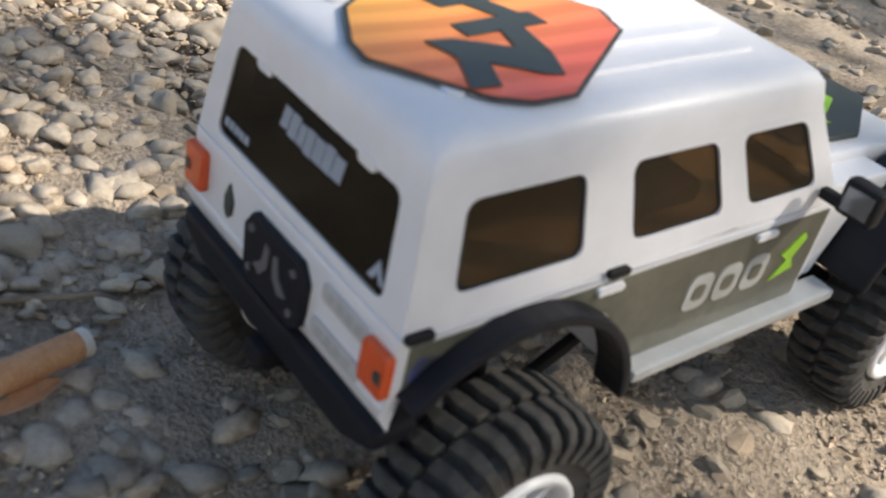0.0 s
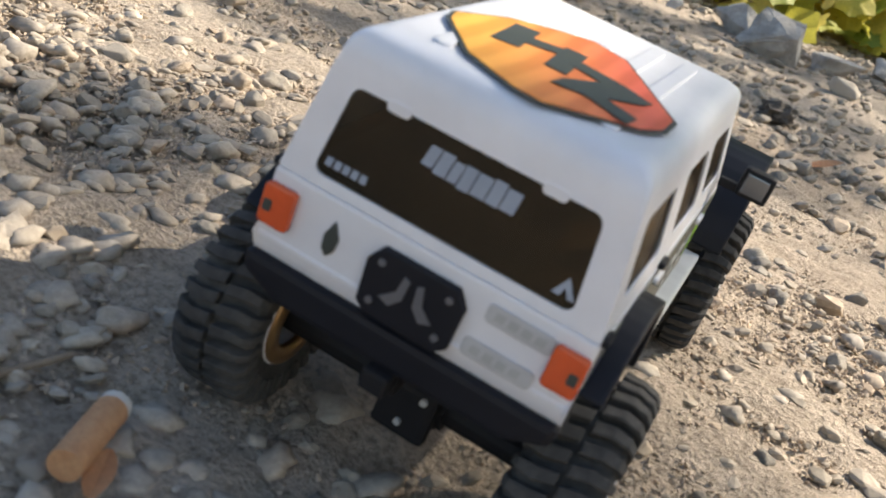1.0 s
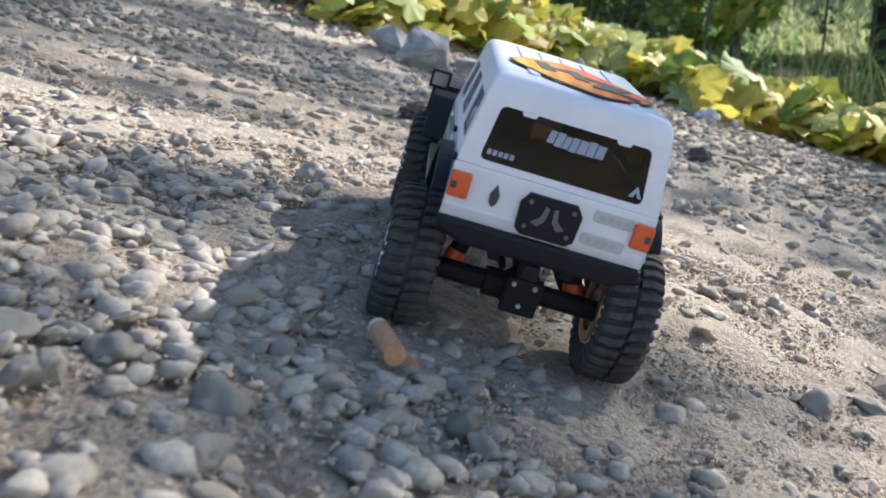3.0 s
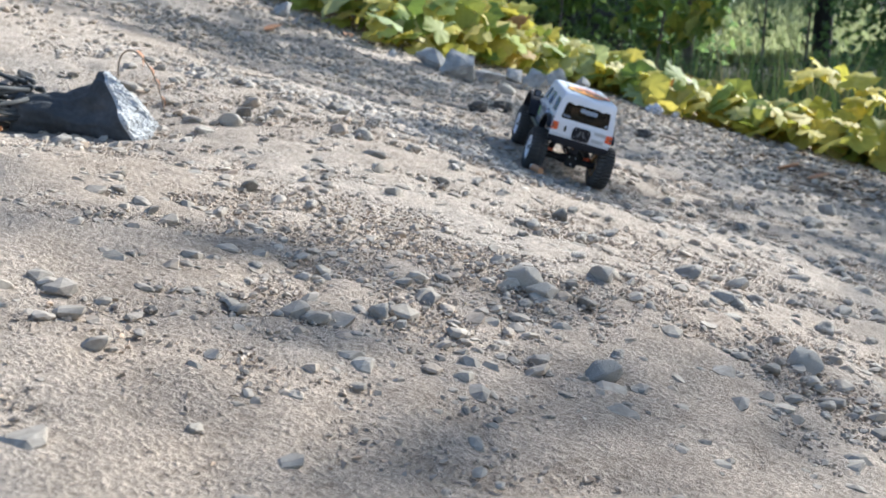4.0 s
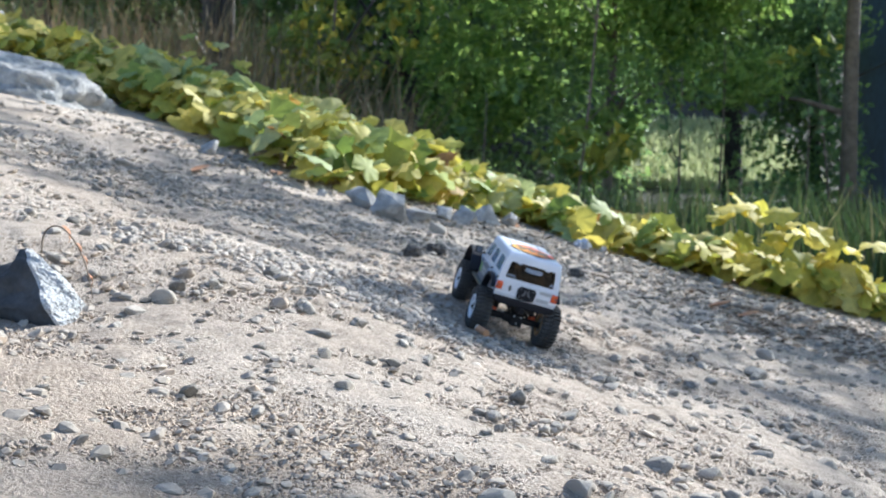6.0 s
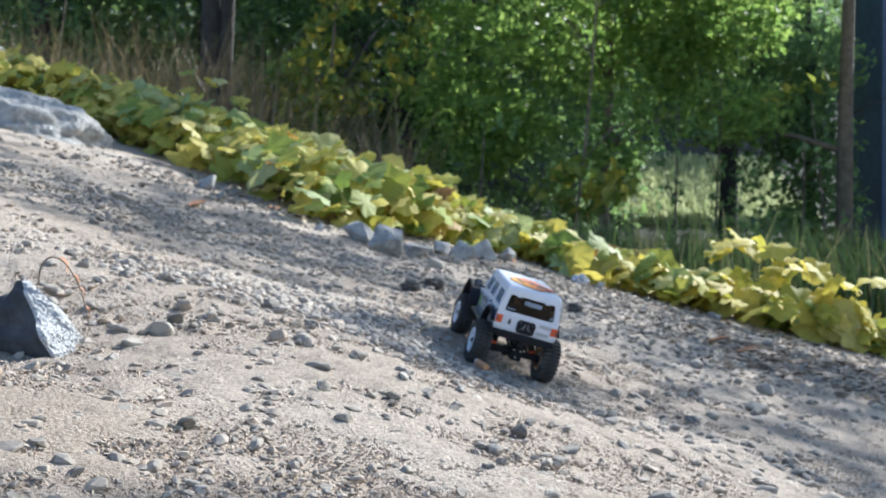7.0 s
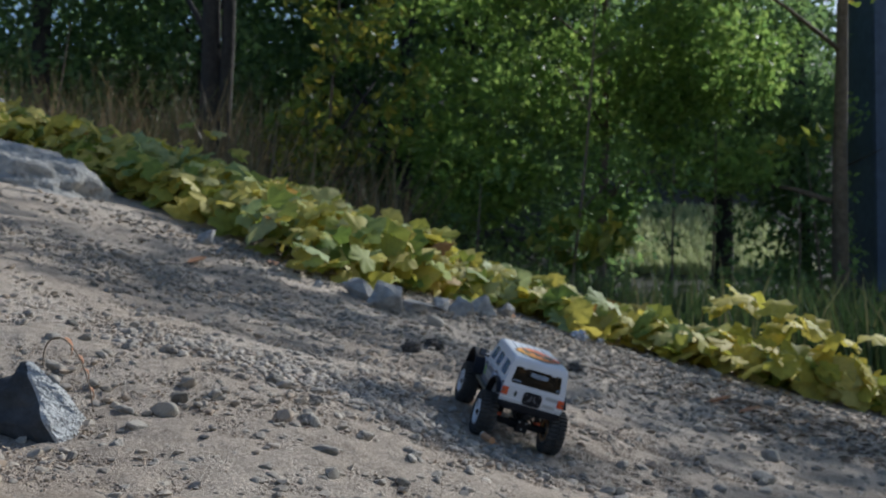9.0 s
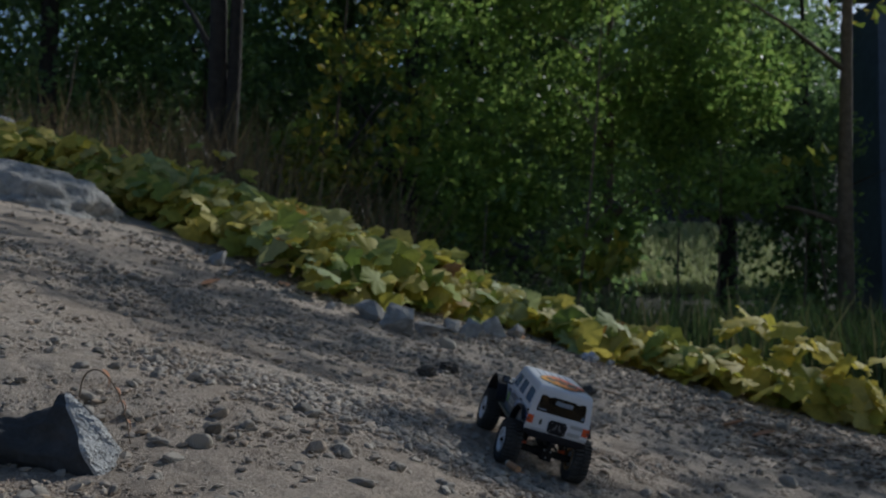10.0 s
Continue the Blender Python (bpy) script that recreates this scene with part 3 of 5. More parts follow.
# cabin walls and panes
for sign in (-1, 1):
    f = side_place(sign)
    wins = [(8.5, 36.0, 76.4, 92.8), (48.0, 73.0, 76.4, 92.8), (81.0, 103.5, 76.4, 92.8)]
    for nm, cell, win in zip(("quarter_panel", "rear_door", "front_door"), ((0.0, 42.0), (42.0, 77.0), (77.0, 110.0)), wins):
        bm, panes = wall_panel(f, cell, [win], Z_BELT, Z_EAVE, 1.4)
        wall, p = cp(nm, bm, M_WHITE), panes[0]
        cp("side_window", pane(f, p, 0.7), M_GLASS if sign > 0 else M_GLASS_L, wall, "smoked brown side window" if sign > 0 else "side window with a pale blue reflection put into its colour")
        ring = bmesh.new()
        k = len(p)
        cu, cv = sum(u for u, v in p) / k, sum(v for u, v in p) / k
        o = [ring.verts.new(f(u, v, 0.5)) for u, v in p]
        i2 = [ring.verts.new(f(cu + (u - cu) * 0.93, cv + (v - cv) * 0.93, 0.5)) for u, v in p]
        for a in range(k):
            ring.faces.new((o[a], o[(a + 1) % k], i2[(a + 1) % k], i2[a]))
        cp("window_seal", ring, M_BLACK, wall, "black window seal")
bm, panes = wall_panel(rear_place, [-34.0, 34.0], [(-27.6, 27.6, 73.4, 92.4)], Z_BELT, Z_EAVE, 1.4, 2.2)
rear_wall = cp("tailgate_wall", bm, M_WHITE)
rear_window = cp("rear_window", pane(rear_place, panes[0], 0.5), M_GLASS_R, rear_wall, "dark smoked rear window")
for u in (-0.52, 0.52):     # hinge tabs that reach into the window's top edge
    cp("hinge_tab", prism(loop_rect(u * 32 - 2.6, u * 32 + 2.6, 91.0, 93.4, 1.0), "y", 2.55, 3.3, 0.2), M_WHITE, rear_wall)
bm, panes = wall_panel(front_place, [-34.0, 34.0], [(-29.5, 29.5, 73.5, 92.5)], Z_BELT, Z_EAVE, 1.4)
ws = cp("windscreen_frame", bm, M_WHITE)
cp("windscreen", pane(front_place, panes[0], 0.6), M_GLASS, ws, "smoked windscreen")
# roof, rounded all round
bm = bmesh.new()
rings = []
for z, ins in ((94.5, 0.0), (97.6, 0.2), (100.4, 0.8), (102.0, 1.9), (102.9, 3.4), (103.3, 5.2)):
    t = (min(z, Z_EAVE) - Z_BELT) / (Z_EAVE - Z_BELT)
    hw, y0, y1 = lerp(HALF_BELT, HALF_EAVE, t), lerp(Y_R_BELT, Y_R_EAVE, t), lerp(Y_WS_BELT, Y_WS_EAVE, t)
    rings.append([bm.verts.new((x, y, z)) for x, y in loop_rect(-hw + ins, hw - ins, y0 + ins, y1 - ins, 0.8 + 0.75 * ins, 6)])
for a, b in zip(rings, rings[1:]):
    for k in range(len(a)):
        j = (k + 1) % len(a)
        bm.faces.new((a[k], a[j], b[j], b[k]))
bm.faces.new(rings[-1])
roof = cp("roof", bm, M_WHITE, label="white roof with moulded ribs", smooth=True)
for x in (-18, -9, 0, 9, 18):
    cp("roof_rib", prism(loop_rect(x - 2.0, x + 2.0, 14, 92, 1.9, 4), "z", 102.9, 104.0, 0.45), M_WHITE, roof)
# six-sided print on the roof: dark rim, orange field, dark zigzag bars
hexa = [(x * 1.06, 37 + (y - 37) * 1.05 - 0.8) for x, y in [(-25, 38), (-23.5, 32), (-12, 16), (0, 9.5), (6, 8.5), (22.5, 21), (25.5, 27), (25.5, 36), (7, 65), (-2, 68), (-9, 63), (-18, 54)]]
zig = [[(-14.5, 31), (-16, 50), (-10.5, 52), (-8.5, 33)], [(-11, 44), (-3, 48), (-2.5, 42), (-10, 38)], [(-1.5, 30), (-3.5, 50), (1.8, 50.5), (3.6, 30)],
       [(1.5, 44), (12, 42), (10, 36), (1.5, 38.5)], [(12.5, 42), (20.5, 38), (19.5, 34.5), (13.5, 27), (21, 23.5), (20.5, 17.5), (10.5, 22.5), (3.5, 20.5), (4, 26.5), (9.5, 36)]]


def on_roof(name, outline, lift, material, parent, label=""):
    return cp(name, prism(outline, "z", 104.05 + lift - 0.15, 104.05 + lift), material, parent, label)


on_roof("print_rim", hexa, 0.15, M_DARKPRINT, roof, "black rim of the roof print")
field = [(x * 0.96, 37.0 + (y - 37.0) * 0.96) for x, y in hexa]
on_roof("print_field", field, 0.35, M_ROOFPRINT, roof, "orange to red roof print")
for i, z in enumerate(zig):
    on_roof("print_bar", z, 0.55 + 0.04 * i, M_DARKPRINT, roof, "dark bar of the roof print")
# bonnet, cowl and nose
cp("bonnet", join(prism([(118, 70), (118, 74.5), (150, 73.5), (178, 70.5), (181, 67), (181, 62), (118, 62)], "x", -25, 25, 1.2)), M_WHITE, label="white bonnet with dark and lime graphics")
cp("cowl_side", prism([(119, 45), (119, 72), (150, 71), (150, 66), (140, 62), (134, 50), (132, 45)], "x", -33, 33, 0.8), M_WHITE)
cp("bonnet_graphic", prism([(-19, 126), (19, 126), (21, 150), (8, 172), (-9, 172), (-21, 150)], "z", 74.0, 75.4), M_DARKPRINT, label="black bonnet graphic")
for pts in ([(4, 132), (9, 134), (15, 146), (10, 144)], [(11, 150), (6, 160), (2, 160), (7, 150)], [(-12, 138), (-5, 142), (-9, 150)]):
    cp("lime_mark", prism(pts, "z", 75.0, 75.7), M_LIME, label="lime green bonnet mark")
nose = cp("grille", prism([(181, 46), (181, 68), (184, 68), (185, 47)], "x", -27, 27, 0.6), M_BLACK, label="black grille")
for i in range(7):
    cp("grille_slot", block(-12.6 + i * 4.2 - 1.1, -12.6 + i * 4.2 + 1.1, 184.6, 185.6, 51, 66, 0.3), M_WHITE, nose)
for x in (-21, 21):
    bm = bmesh.new()
    bmesh.ops.create_cone(bm, cap_ends=True, segments=24, radius1=5.2, radius2=4.6, depth=4, matrix=pose(x, 185.5, 60, -90))
    cp("headlamp", bm, M_HEADLAMP, nose, "clear round headlamp")
    cp("fog_lamp", rod((x * 0.9, 186, 45), (x * 0.9, 191, 45), 3.2, 3.0, 16), M_HEADLAMP, nose, "small round fog lamp")
cp("front_bumper", prism([(-37, 180), (-30, 189), (30, 189), (37, 180), (37, 177), (-37, 177)], "z", 38, 46, 1.2), M_BLACK, label="black front bumper")
# rear bumper with chamfered ends, hitch and recovery points
rb = cp("rear_bumper", prism([(-37.0, 51.5), (-36.2, 47.0), (-27, 43.0), (27, 43.0), (36.2, 47.0), (37.0, 51.5)], "y", -1.6, 8, 1.6), M_NAVY, label="black rear bumper")
cp("tow_hitch", join(block(-3, 3, -4, 4, 38, 43, 0.8), block(-3.4, 3.4, 2, 8, 35.5, 41, 1.2)), M_BLACK, rb, "black tow hitch")
# tailgate details
def on_tail(name, outline, out, material, parent=None, label="", bevel=0.3, base=0.2):
    return cp(name, prism(outline, "y", -out, base, bevel), material, parent, label)


for s in (-1, 1):
    lamp = on_tail("tail_lamp", loop_rect(s * 32.7 - 3.6, s * 32.7 + 3.6, 58.8, 67.8, 1.0), 1.9, M_AMBER, None, "orange tail lamp lens", 0.5)
    on_tail("lamp_bezel", loop_rect(s * 34.6 - 1.0, s * 34.6 + 1.0, 61.8, 64.4, 0.5), 2.1, M_DARKPRINT, lamp, "dark lamp insert", 0.0, -2.0)
plate = on_tail("spare_mount_cover", [(-10.5, 54.5), (-8, 52.6), (8, 52.6), (10.5, 54.5), (11, 64), (8.5, 67.6), (-8.5, 67.6), (-11, 64)], 1.8, M_NAVY, None, "dark moulded cover plate on the tailgate", 0.5)
for pts in ([(-6.0, 58), (-3.5, 57), (-1.2, 59.5), (-0.8, 64), (-2.2, 64.6), (-3, 60.5)], [(6.0, 58), (3.5, 57), (1.2, 59.5), (0.8, 64), (2.2, 64.6), (3, 60.5)]):
    on_tail("emblem_bar", pts, 2.2, M_FAINT, plate, "faint grey emblem bar", 0.0, -1.6)
for x, z in ((-7.6, 56), (7.6, 56), (-7.6, 64.8), (7.6, 64.8)):
    cp("plate_screw", rod((x, -2.3, z), (x, -1.6, z), 0.8, seg=12), M_FAINT, plate)
on_tail("tailgate_badge", [(-20, 58.5), (-18.6, 60), (-18.2, 63), (-20, 66.6), (-21.6, 63), (-21.4, 60)], 0.6, M_DARKPRINT, None, "dark oval badge")
for x0, x1, z in ((14.5, 29, 66.0), (12.5, 28, 57.2)):
    b = on_tail("badge", loop_rect(x0, x1, z - 2.1, z + 2.1, 1.2), 0.5, M_BADGE, None, "dull silver grey tailgate badge")
    for k in range(4):
        on_tail("badge_bar", [(x0 + 1.8 + k * 2.9, z - 0.9), (x0 + 3.9 + k * 2.9, z - 0.9), (x0 + 4.2 + k * 2.9, z + 0.9), (x0 + 2.1 + k * 2.9, z + 0.9)], 0.65, M_BADGE_D, b, "", 0.0, -0.4)


def on_window(name, outline, material, label):
    bm = bmesh.new()
    lo = [bm.verts.new(rear_place(u, v, 0.42)) for u, v in outline]
    hi = [bm.verts.new(rear_place(u, v, 0.25 if material is M_WINPRINT else 0.15)) for u, v in outline]
    bm.faces.new(lo), bm.faces.new(hi[::-1])
    for k in range(len(outline)):
        j = (k + 1) % len(outline)
        bm.faces.new((lo[j], lo[k], hi[k], hi[j]))
    bmesh.ops.recalc_face_normals(bm, faces=bm.faces[:])
    return cp(name, bm, material, rear_window, label)


for x0, x1, lo, hi in ((-9.0, -6.6, 85.0, 89.2), (-6.3, -3.6, 84.4, 89.2), (-3.3, -1.2, 84.4, 88.6), (-0.9, 1.6, 84.0, 88.9), (1.9, 4.9, 84.2, 88.8), (5.2, 7.9, 84.2, 89.2), (8.2, 11.2, 84.4, 88.8)):     # brand print as plain slanted bars
    on_window("window_print", [(x0, lo), (x1, lo), (x1 + 0.7, hi), (x0 + 0.7, hi)], M_WINPRINT, "pale blue block of window print")
for k in range(5):
    x = -26.0 + k * 1.9
    on_window("small_print", [(x, 75.6), (x + 1.4, 75.6), (x + 1.4, 77.4), (x, 77.4)], M_WINPRINT, "small pale window print")
on_window("corner_mark", [(22.6, 75.4), (24.2, 75.4), (25.0, 77.2), (25.8, 75.4), (27.2, 75.4), (25.2, 79.4)], M_WINPRINT, "small pale corner mark")
# sides: graphics, flares, sills, mirrors, handles
for s in (-1, 1):
    def flat(name, outline, out, material, parent=None, label=""):
        a, b = s * (36.3 + out), s * 36.0
        return cp(name, prism(outline, "x", min(a, b), max(a, b)), material, parent, label)
    gr = flat("side_graphic", [(59.5, 45.5), (57, 53), (50, 61), (40, 66.5), (26, 68.3), (12, 67.5), (6, 63.5), (2.2, 57.5), (2.2, 69.3), (40, 69.3), (119, 69.3), (119, 45.5)], 0.3, M_PANEL if s > 0 else M_BLUEPANEL, None, "dark grey side graphic")
    for k in range(3):
        y = 74 + k * 9.6
        bar = flat("side_bar", loop_rect(y, y + 8.2, 53.5, 62.5, 2.6), 0.6, M_PALE, gr, "pale rounded bar of side print")
        flat("side_bar_gap", loop_rect(y + 2.2, y + 6.0, 56.0, 60.0, 1.2), 0.75, M_PANEL if s > 0 else M_BLUEPANEL, gr, "grey gap in the side print")
    flat("lime_mark", [(105, 53), (109, 58), (106, 60), (112, 65), (114, 63), (111, 58), (113, 55)], 0.6, M_LIME, gr, "lime green side mark")
    if s < 0:
        flat("blue_streak", [(40, 67.0), (52, 61.5), (60, 56), (70, 58), (66, 66), (58, 69.2), (44, 69.2)], 0.5, M_BLUE_PALE, gr, "pale blue streak in the side graphic")
    flat("quarter_graphic", [(3.5, 60.5), (8, 60), (10, 62.5), (8.5, 66), (4.5, 66.5), (2.8, 63.5)], 0.3, M_BLUE_PRINT, None, "blue and white quarter print")
    for y in (0.6, 46):
        flat("hinge", loop_rect(y, y + 5.5, 70.5, 72.2, 0.6), 1.0, M_BLACK, None, "black hinge")
    for y in (44, 92):
        flat("door_handle", loop_rect(y, y + 7, 67.4, 69.0, 0.7), 1.3, M_WHITE)
    for cy, z0, r0 in ((26, 37, 31.0), (167, 40, 30.0)):
        span = (6, 138) if cy < 100 else (-8, 168)
        o, i2 = arc(cy, z0, r0 + 2.4, *span, 18), arc(cy, z0, r0, *span, 18)
        a, b = (s * 33.5, s * 41.5) if cy < 100 else (s * 26.0, s * 46.0)
        cp("fender_flare", prism(o + i2[::-1], "x", min(a, b), max(a, b), 0.7), M_NAVY, None, "black plastic wheel arch flare")
    a, b = sorted((s * 34, s * 41))
    cp("sill_step", prism([(60, 42.5), (132, 42.5), (132, 45.5), (60, 45.5)], "x", a, b, 0.8), M_SILVER if s > 0 else M_PANEL, None, "pale side step")
    m = cp("mirror", join(block(*sorted((s * 36, s * 43)), 111, 113.5, 74.0, 76.5, 0.5), block(*sorted((s * 41, s * 50)), 109.5, 114, 74.0, 82.5, 1.2)), M_BLACK, None, "black door mirror")
    cp("mirror_glass", block(*sorted((s * 42.3, s * 48.8)), 109.0, 109.8, 75.4, 81.2, 0.3), M_MIRROR, m, "mirror glass")
# interior tray so that the cabin is not hollow to the ground
cp("cabin_floor", block(-33, 33, 5, 116, 68.5, 70.0), M_INTERIOR, label="dark tray inside the cabin")
for x in (-15, 15):
    cp("seat_block", join(block(x - 9, x + 9, 70, 86, 70, 76, 1.5), block(x - 9, x + 9, 66, 71, 70, 88, 1.5)), M_INTERIOR)
# chassis: rails, skid, gearbox, axles, links, shocks
for x in (-13, 13):
    cp("frame_rail", block(x - 2.2, x + 2.2, 4, 182, 39, 46, 0.6), M_BLACK)
cp("gearbox", join(block(-13, 13, 84, 118, 28, 42, 2), block(-16, 16, 92, 112, 40, 46, 1)), M_BLACK)
cp("battery_tray", block(-12, 12, 120, 160, 40, 54, 1.5), M_BLACK)
for cy in (26, 167):
    ax = cp("axle", join(rod((-39, cy, 24), (39, cy, 24), 4.0, seg=14), rod((-11, cy, 24), (11, cy, 24), 5.6, seg=14)), M_BLACK, None, "black axle housing")
    bm = bmesh.new()
    bmesh.ops.create_uvsphere(bm, u_segments=16, v_segments=10, radius=9.0, matrix=Matrix.Translation((3, cy, 24)))
    cp("diff_cover", join(bm, block(-4, 10, cy - 10, cy - 6, 17, 31, 1.5)), M_BLACK, ax)
    for x in (-1.2, 2.8, 6.8):
        cp("diff_bolt", rod((x, cy - 10.8, 21 + 2 * abs(x - 2.8)), (x, cy - 9.6, 21 + 2 * abs(x - 2.8)), 0.9, seg=8), M_SILVER, ax)
    for s in (-1, 1):
        cp("link", rod((s * 12, 96, 36), (s * 22, cy + (8 if cy < 90 else -8), 24), 1.7), M_BLACK)
        cp("upper_link", rod((s * 10, 80 if cy < 90 else 112, 42), (s * 6, cy, 31), 1.5), M_BLACK)
        sh = cp("shock", rod((s * 24, cy + 6, 26), (s * 18, cy + 10, 52), 3.6, 3.2, 12), M_BLACK, None, "black shock absorber")
        cp("shock_cap", rod((s * 24.4, cy + 5.6, 25), (s * 23.2, cy + 6.6, 30), 4.0, seg=12), M_ORANGE, sh, "orange shock cap")
cp("driveshaft", join(rod((2, 34, 27), (2, 88, 34), 2.0), rod((2, 112, 34), (2, 158, 27), 2.0)), M_BLACK)


# ---- wheels ----
def tyre_bm():
    bm = bmesh.new()
    prof = [(-10, 13.6), (-11.2, 17), (-11.4, 20), (-10.2, 21.6), (-7, 22.4), (0, 22.7), (7, 22.4), (10.2, 21.6), (11.4, 20), (11.2, 17), (10, 13.6)]
    n = 48
    rings = [[bm.verts.new((x, r * math.cos(2 * math.pi * k / n), r * math.sin(2 * math.pi * k / n))) for x, r in prof] for k in range(n)]
    for k in range(n):
        a, b = rings[k], rings[(k + 1) % n]
        for i in range(len(prof) - 1):
            bm.faces.new((a[i], a[i + 1], b[i + 1], b[i]))
        bm.faces.new((a[-1], a[0], b[0], b[-1]))
    bmesh.ops.recalc_face_normals(bm, faces=bm.faces[:])
    return bm


def lug_bm(s):
    """One tread lug that wraps from the crown over the shoulder."""
    prof = [(0.6, 25.2), (6.2, 25.2), (10.6, 24.3), (12.3, 22.3), (12.2, 17.2), (11.0, 17.2), (10.4, 21.4), (6.0, 22.6), (0.6, 22.8)]
    bm = bmesh.new()
    sides = []
    for w in (-1, 1):
        sides.append([bm.verts.new((s * x, w * (1.35 if x < 8 else 1.1) + s * (0.22 * x if x < 7 else 1.54 - 0.1 * (x - 7)), r)) for x, r in prof])
    bm.faces.new(sides[0])
    bm.faces.new(sides[1][::-1])
    for i in range(len(prof)):
        j = (i + 1) % len(prof)
        bm.faces.new((sides[0][j], sides[0][i], sides[1][i], sides[1][j]))
    bmesh.ops.recalc_face_normals(bm, faces=bm.faces[:])
    bmesh.ops.bevel(bm, geom=bm.edges[:], offset=0.25, segments=1, affect="EDGES")
    return bm


def lathe(prof, n=40):
    bm = bmesh.new()
    rings = [[bm.verts.new((x, r * math.cos(2 * math.pi * k / n), r * math.sin(2 * math.pi * k / n))) for x, r in prof] for k in range(n)]
    for k in range(n):
        a, b = rings[k], rings[(k + 1) % n]
        for i in range(len(prof) - 1):
            bm.faces.new((a[i], a[i + 1], b[i + 1], b[i]))
    bmesh.ops.recalc_face_normals(bm, faces=bm.faces[:])
    return bm


LUGS = 32
lug_meshes = {s: as_mesh("tread_lug", mm(lug_bm(s)), M_RUBBER) for s in (-1, 1)}
tyre_mesh = as_mesh("tyre", mm(tyre_bm()), M_RUBBER)
rim_mesh = as_mesh("rim", mm(lathe([(10.5, 13.8), (11.6, 13.6), (11.8, 12.2), (10.6, 11.6), (8.5, 11.2), (-9, 11.4), (-10.4, 12.2), (-10.4, 13.8), (-9.4, 13.9), (9.6, 13.9), (10.5, 13.8)])), M_RIM, True)
inner_mesh = as_mesh("inner_ring", mm(lathe([(-10.6, 13.4), (-11.6, 13.2), (-11.6, 9.5), (-9.5, 9.0), (-9.5, 13.4), (-10.6, 13.4)])), M_GOLD, True)
spoke_bm = bmesh.new()
for k in range(8):
    c = block(6.0, 9.0, -1.15, 1.15, 3.0, 12.0, 0.4, 1)
    bmesh.ops.transform(c, matrix=pose(0, 0, 0, 45 * k), verts=c.verts[:])
    tmp = bpy.data.meshes.new("tmp")
    c.to_mesh(tmp)
    c.free()
    spoke_bm.from_mesh(tmp)
    bpy.data.meshes.remove(tmp)
spoke_mesh = as_mesh("spokes", mm(spoke_bm), M_RIM)
hub_mesh = as_mesh("hub", mm(join(rod((4, 0, 0), (10, 0, 0), 4.4, 3.6, 14), rod((5.2, 0, 0), (6.1, 0, 0), 11.15, 11.15, 28), rod((10, 0, 0), (12, 0, 0), 1.8, 1.8, 6))), M_BLACK)
for s in (-1, 1):
    for cy in (26, 167):
        wheel = new("wheel")
        wheel.parent = toy_car
        wheel.matrix_local = pose(s * 0.0408, cy * 0.001, 0.0256, 0, 0, 180 if s < 0 else 0) @ pose(0, 0, 0, 17 * cy) @ Matrix.Diagonal((0.84, 1.04, 1.04, 1))
        for nm, me in (("tyre", tyre_mesh), ("rim", rim_mesh), ("inner_ring", inner_mesh), ("spokes", spoke_mesh), ("hub", hub_mesh)):
            o = new(nm, me)
            o.parent = wheel
        for k in range(LUGS):
            for side in (-1, 1):
                o = new("tread_lug", lug_meshes[side])
                o.parent = wheel
                o.matrix_local = pose(0, 0, 0, 360.0 / LUGS * (k + (0.5 if side > 0 else 0)))
        tagged(wheel, "dusty black lugged tyre on a white rim")


# ---- rocks and litter ----
def lump_bm(rx, ry, rz, seed, amp=0.3, sub=4, freq=1.6):
    bm = bmesh.new()
    bmesh.ops.create_icosphere(bm, subdivisions=sub, radius=1.0)
    off = Vector((seed * 2.3, seed * 0.7, seed))
    for v in bm.verts:
        n = noise.noise(v.co * freq + off) * amp + noise.noise(v.co * freq * 3.1 + off) * amp * 0.35 + noise.noise(v.co * freq * 9 + off) * amp * 0.1
        v.co = v.co * (1 + n)
    bmesh.ops.scale(bm, vec=(rx, ry, rz), verts=bm.verts[:])
    return bm


def crag_bm(s, seed):
    """Broken, blocky rock: a few flat faces with chipped edges and a rough skin."""
    rnd = random.Random(seed)
    bm = bmesh.new()
    for _ in range(11):
        v = Vector((rnd.gauss(0, 1), rnd.gauss(0, 1), rnd.gauss(0, 1))).normalized() * rnd.uniform(0.85, 1.15)
        bm.verts.new((v.x * s, v.y * s * 0.8, v.z * s * 0.85))
    bmesh.ops.convex_hull(bm, input=bm.verts[:])
    for v in [v for v in bm.verts if not v.link_faces]:
        bm.verts.remove(v)
    bmesh.ops.bevel(bm, geom=bm.edges[:], offset=s * 0.025, segments=1, affect="EDGES")
    bmesh.ops.triangulate(bm, faces=bm.faces[:])
    bmesh.ops.subdivide_edges(bm, edges=bm.edges[:], cuts=2, use_grid_fill=True)
    for v in bm.verts:
        v.co *= 1 + 0.16 * noise.noise(v.co * (2.2 / s) + Vector((seed, 0, 0))) + 0.07 * noise.noise(v.co * (6.0 / s)) + 0.03 * noise.noise(v.co * (15.0 / s))
    return bm


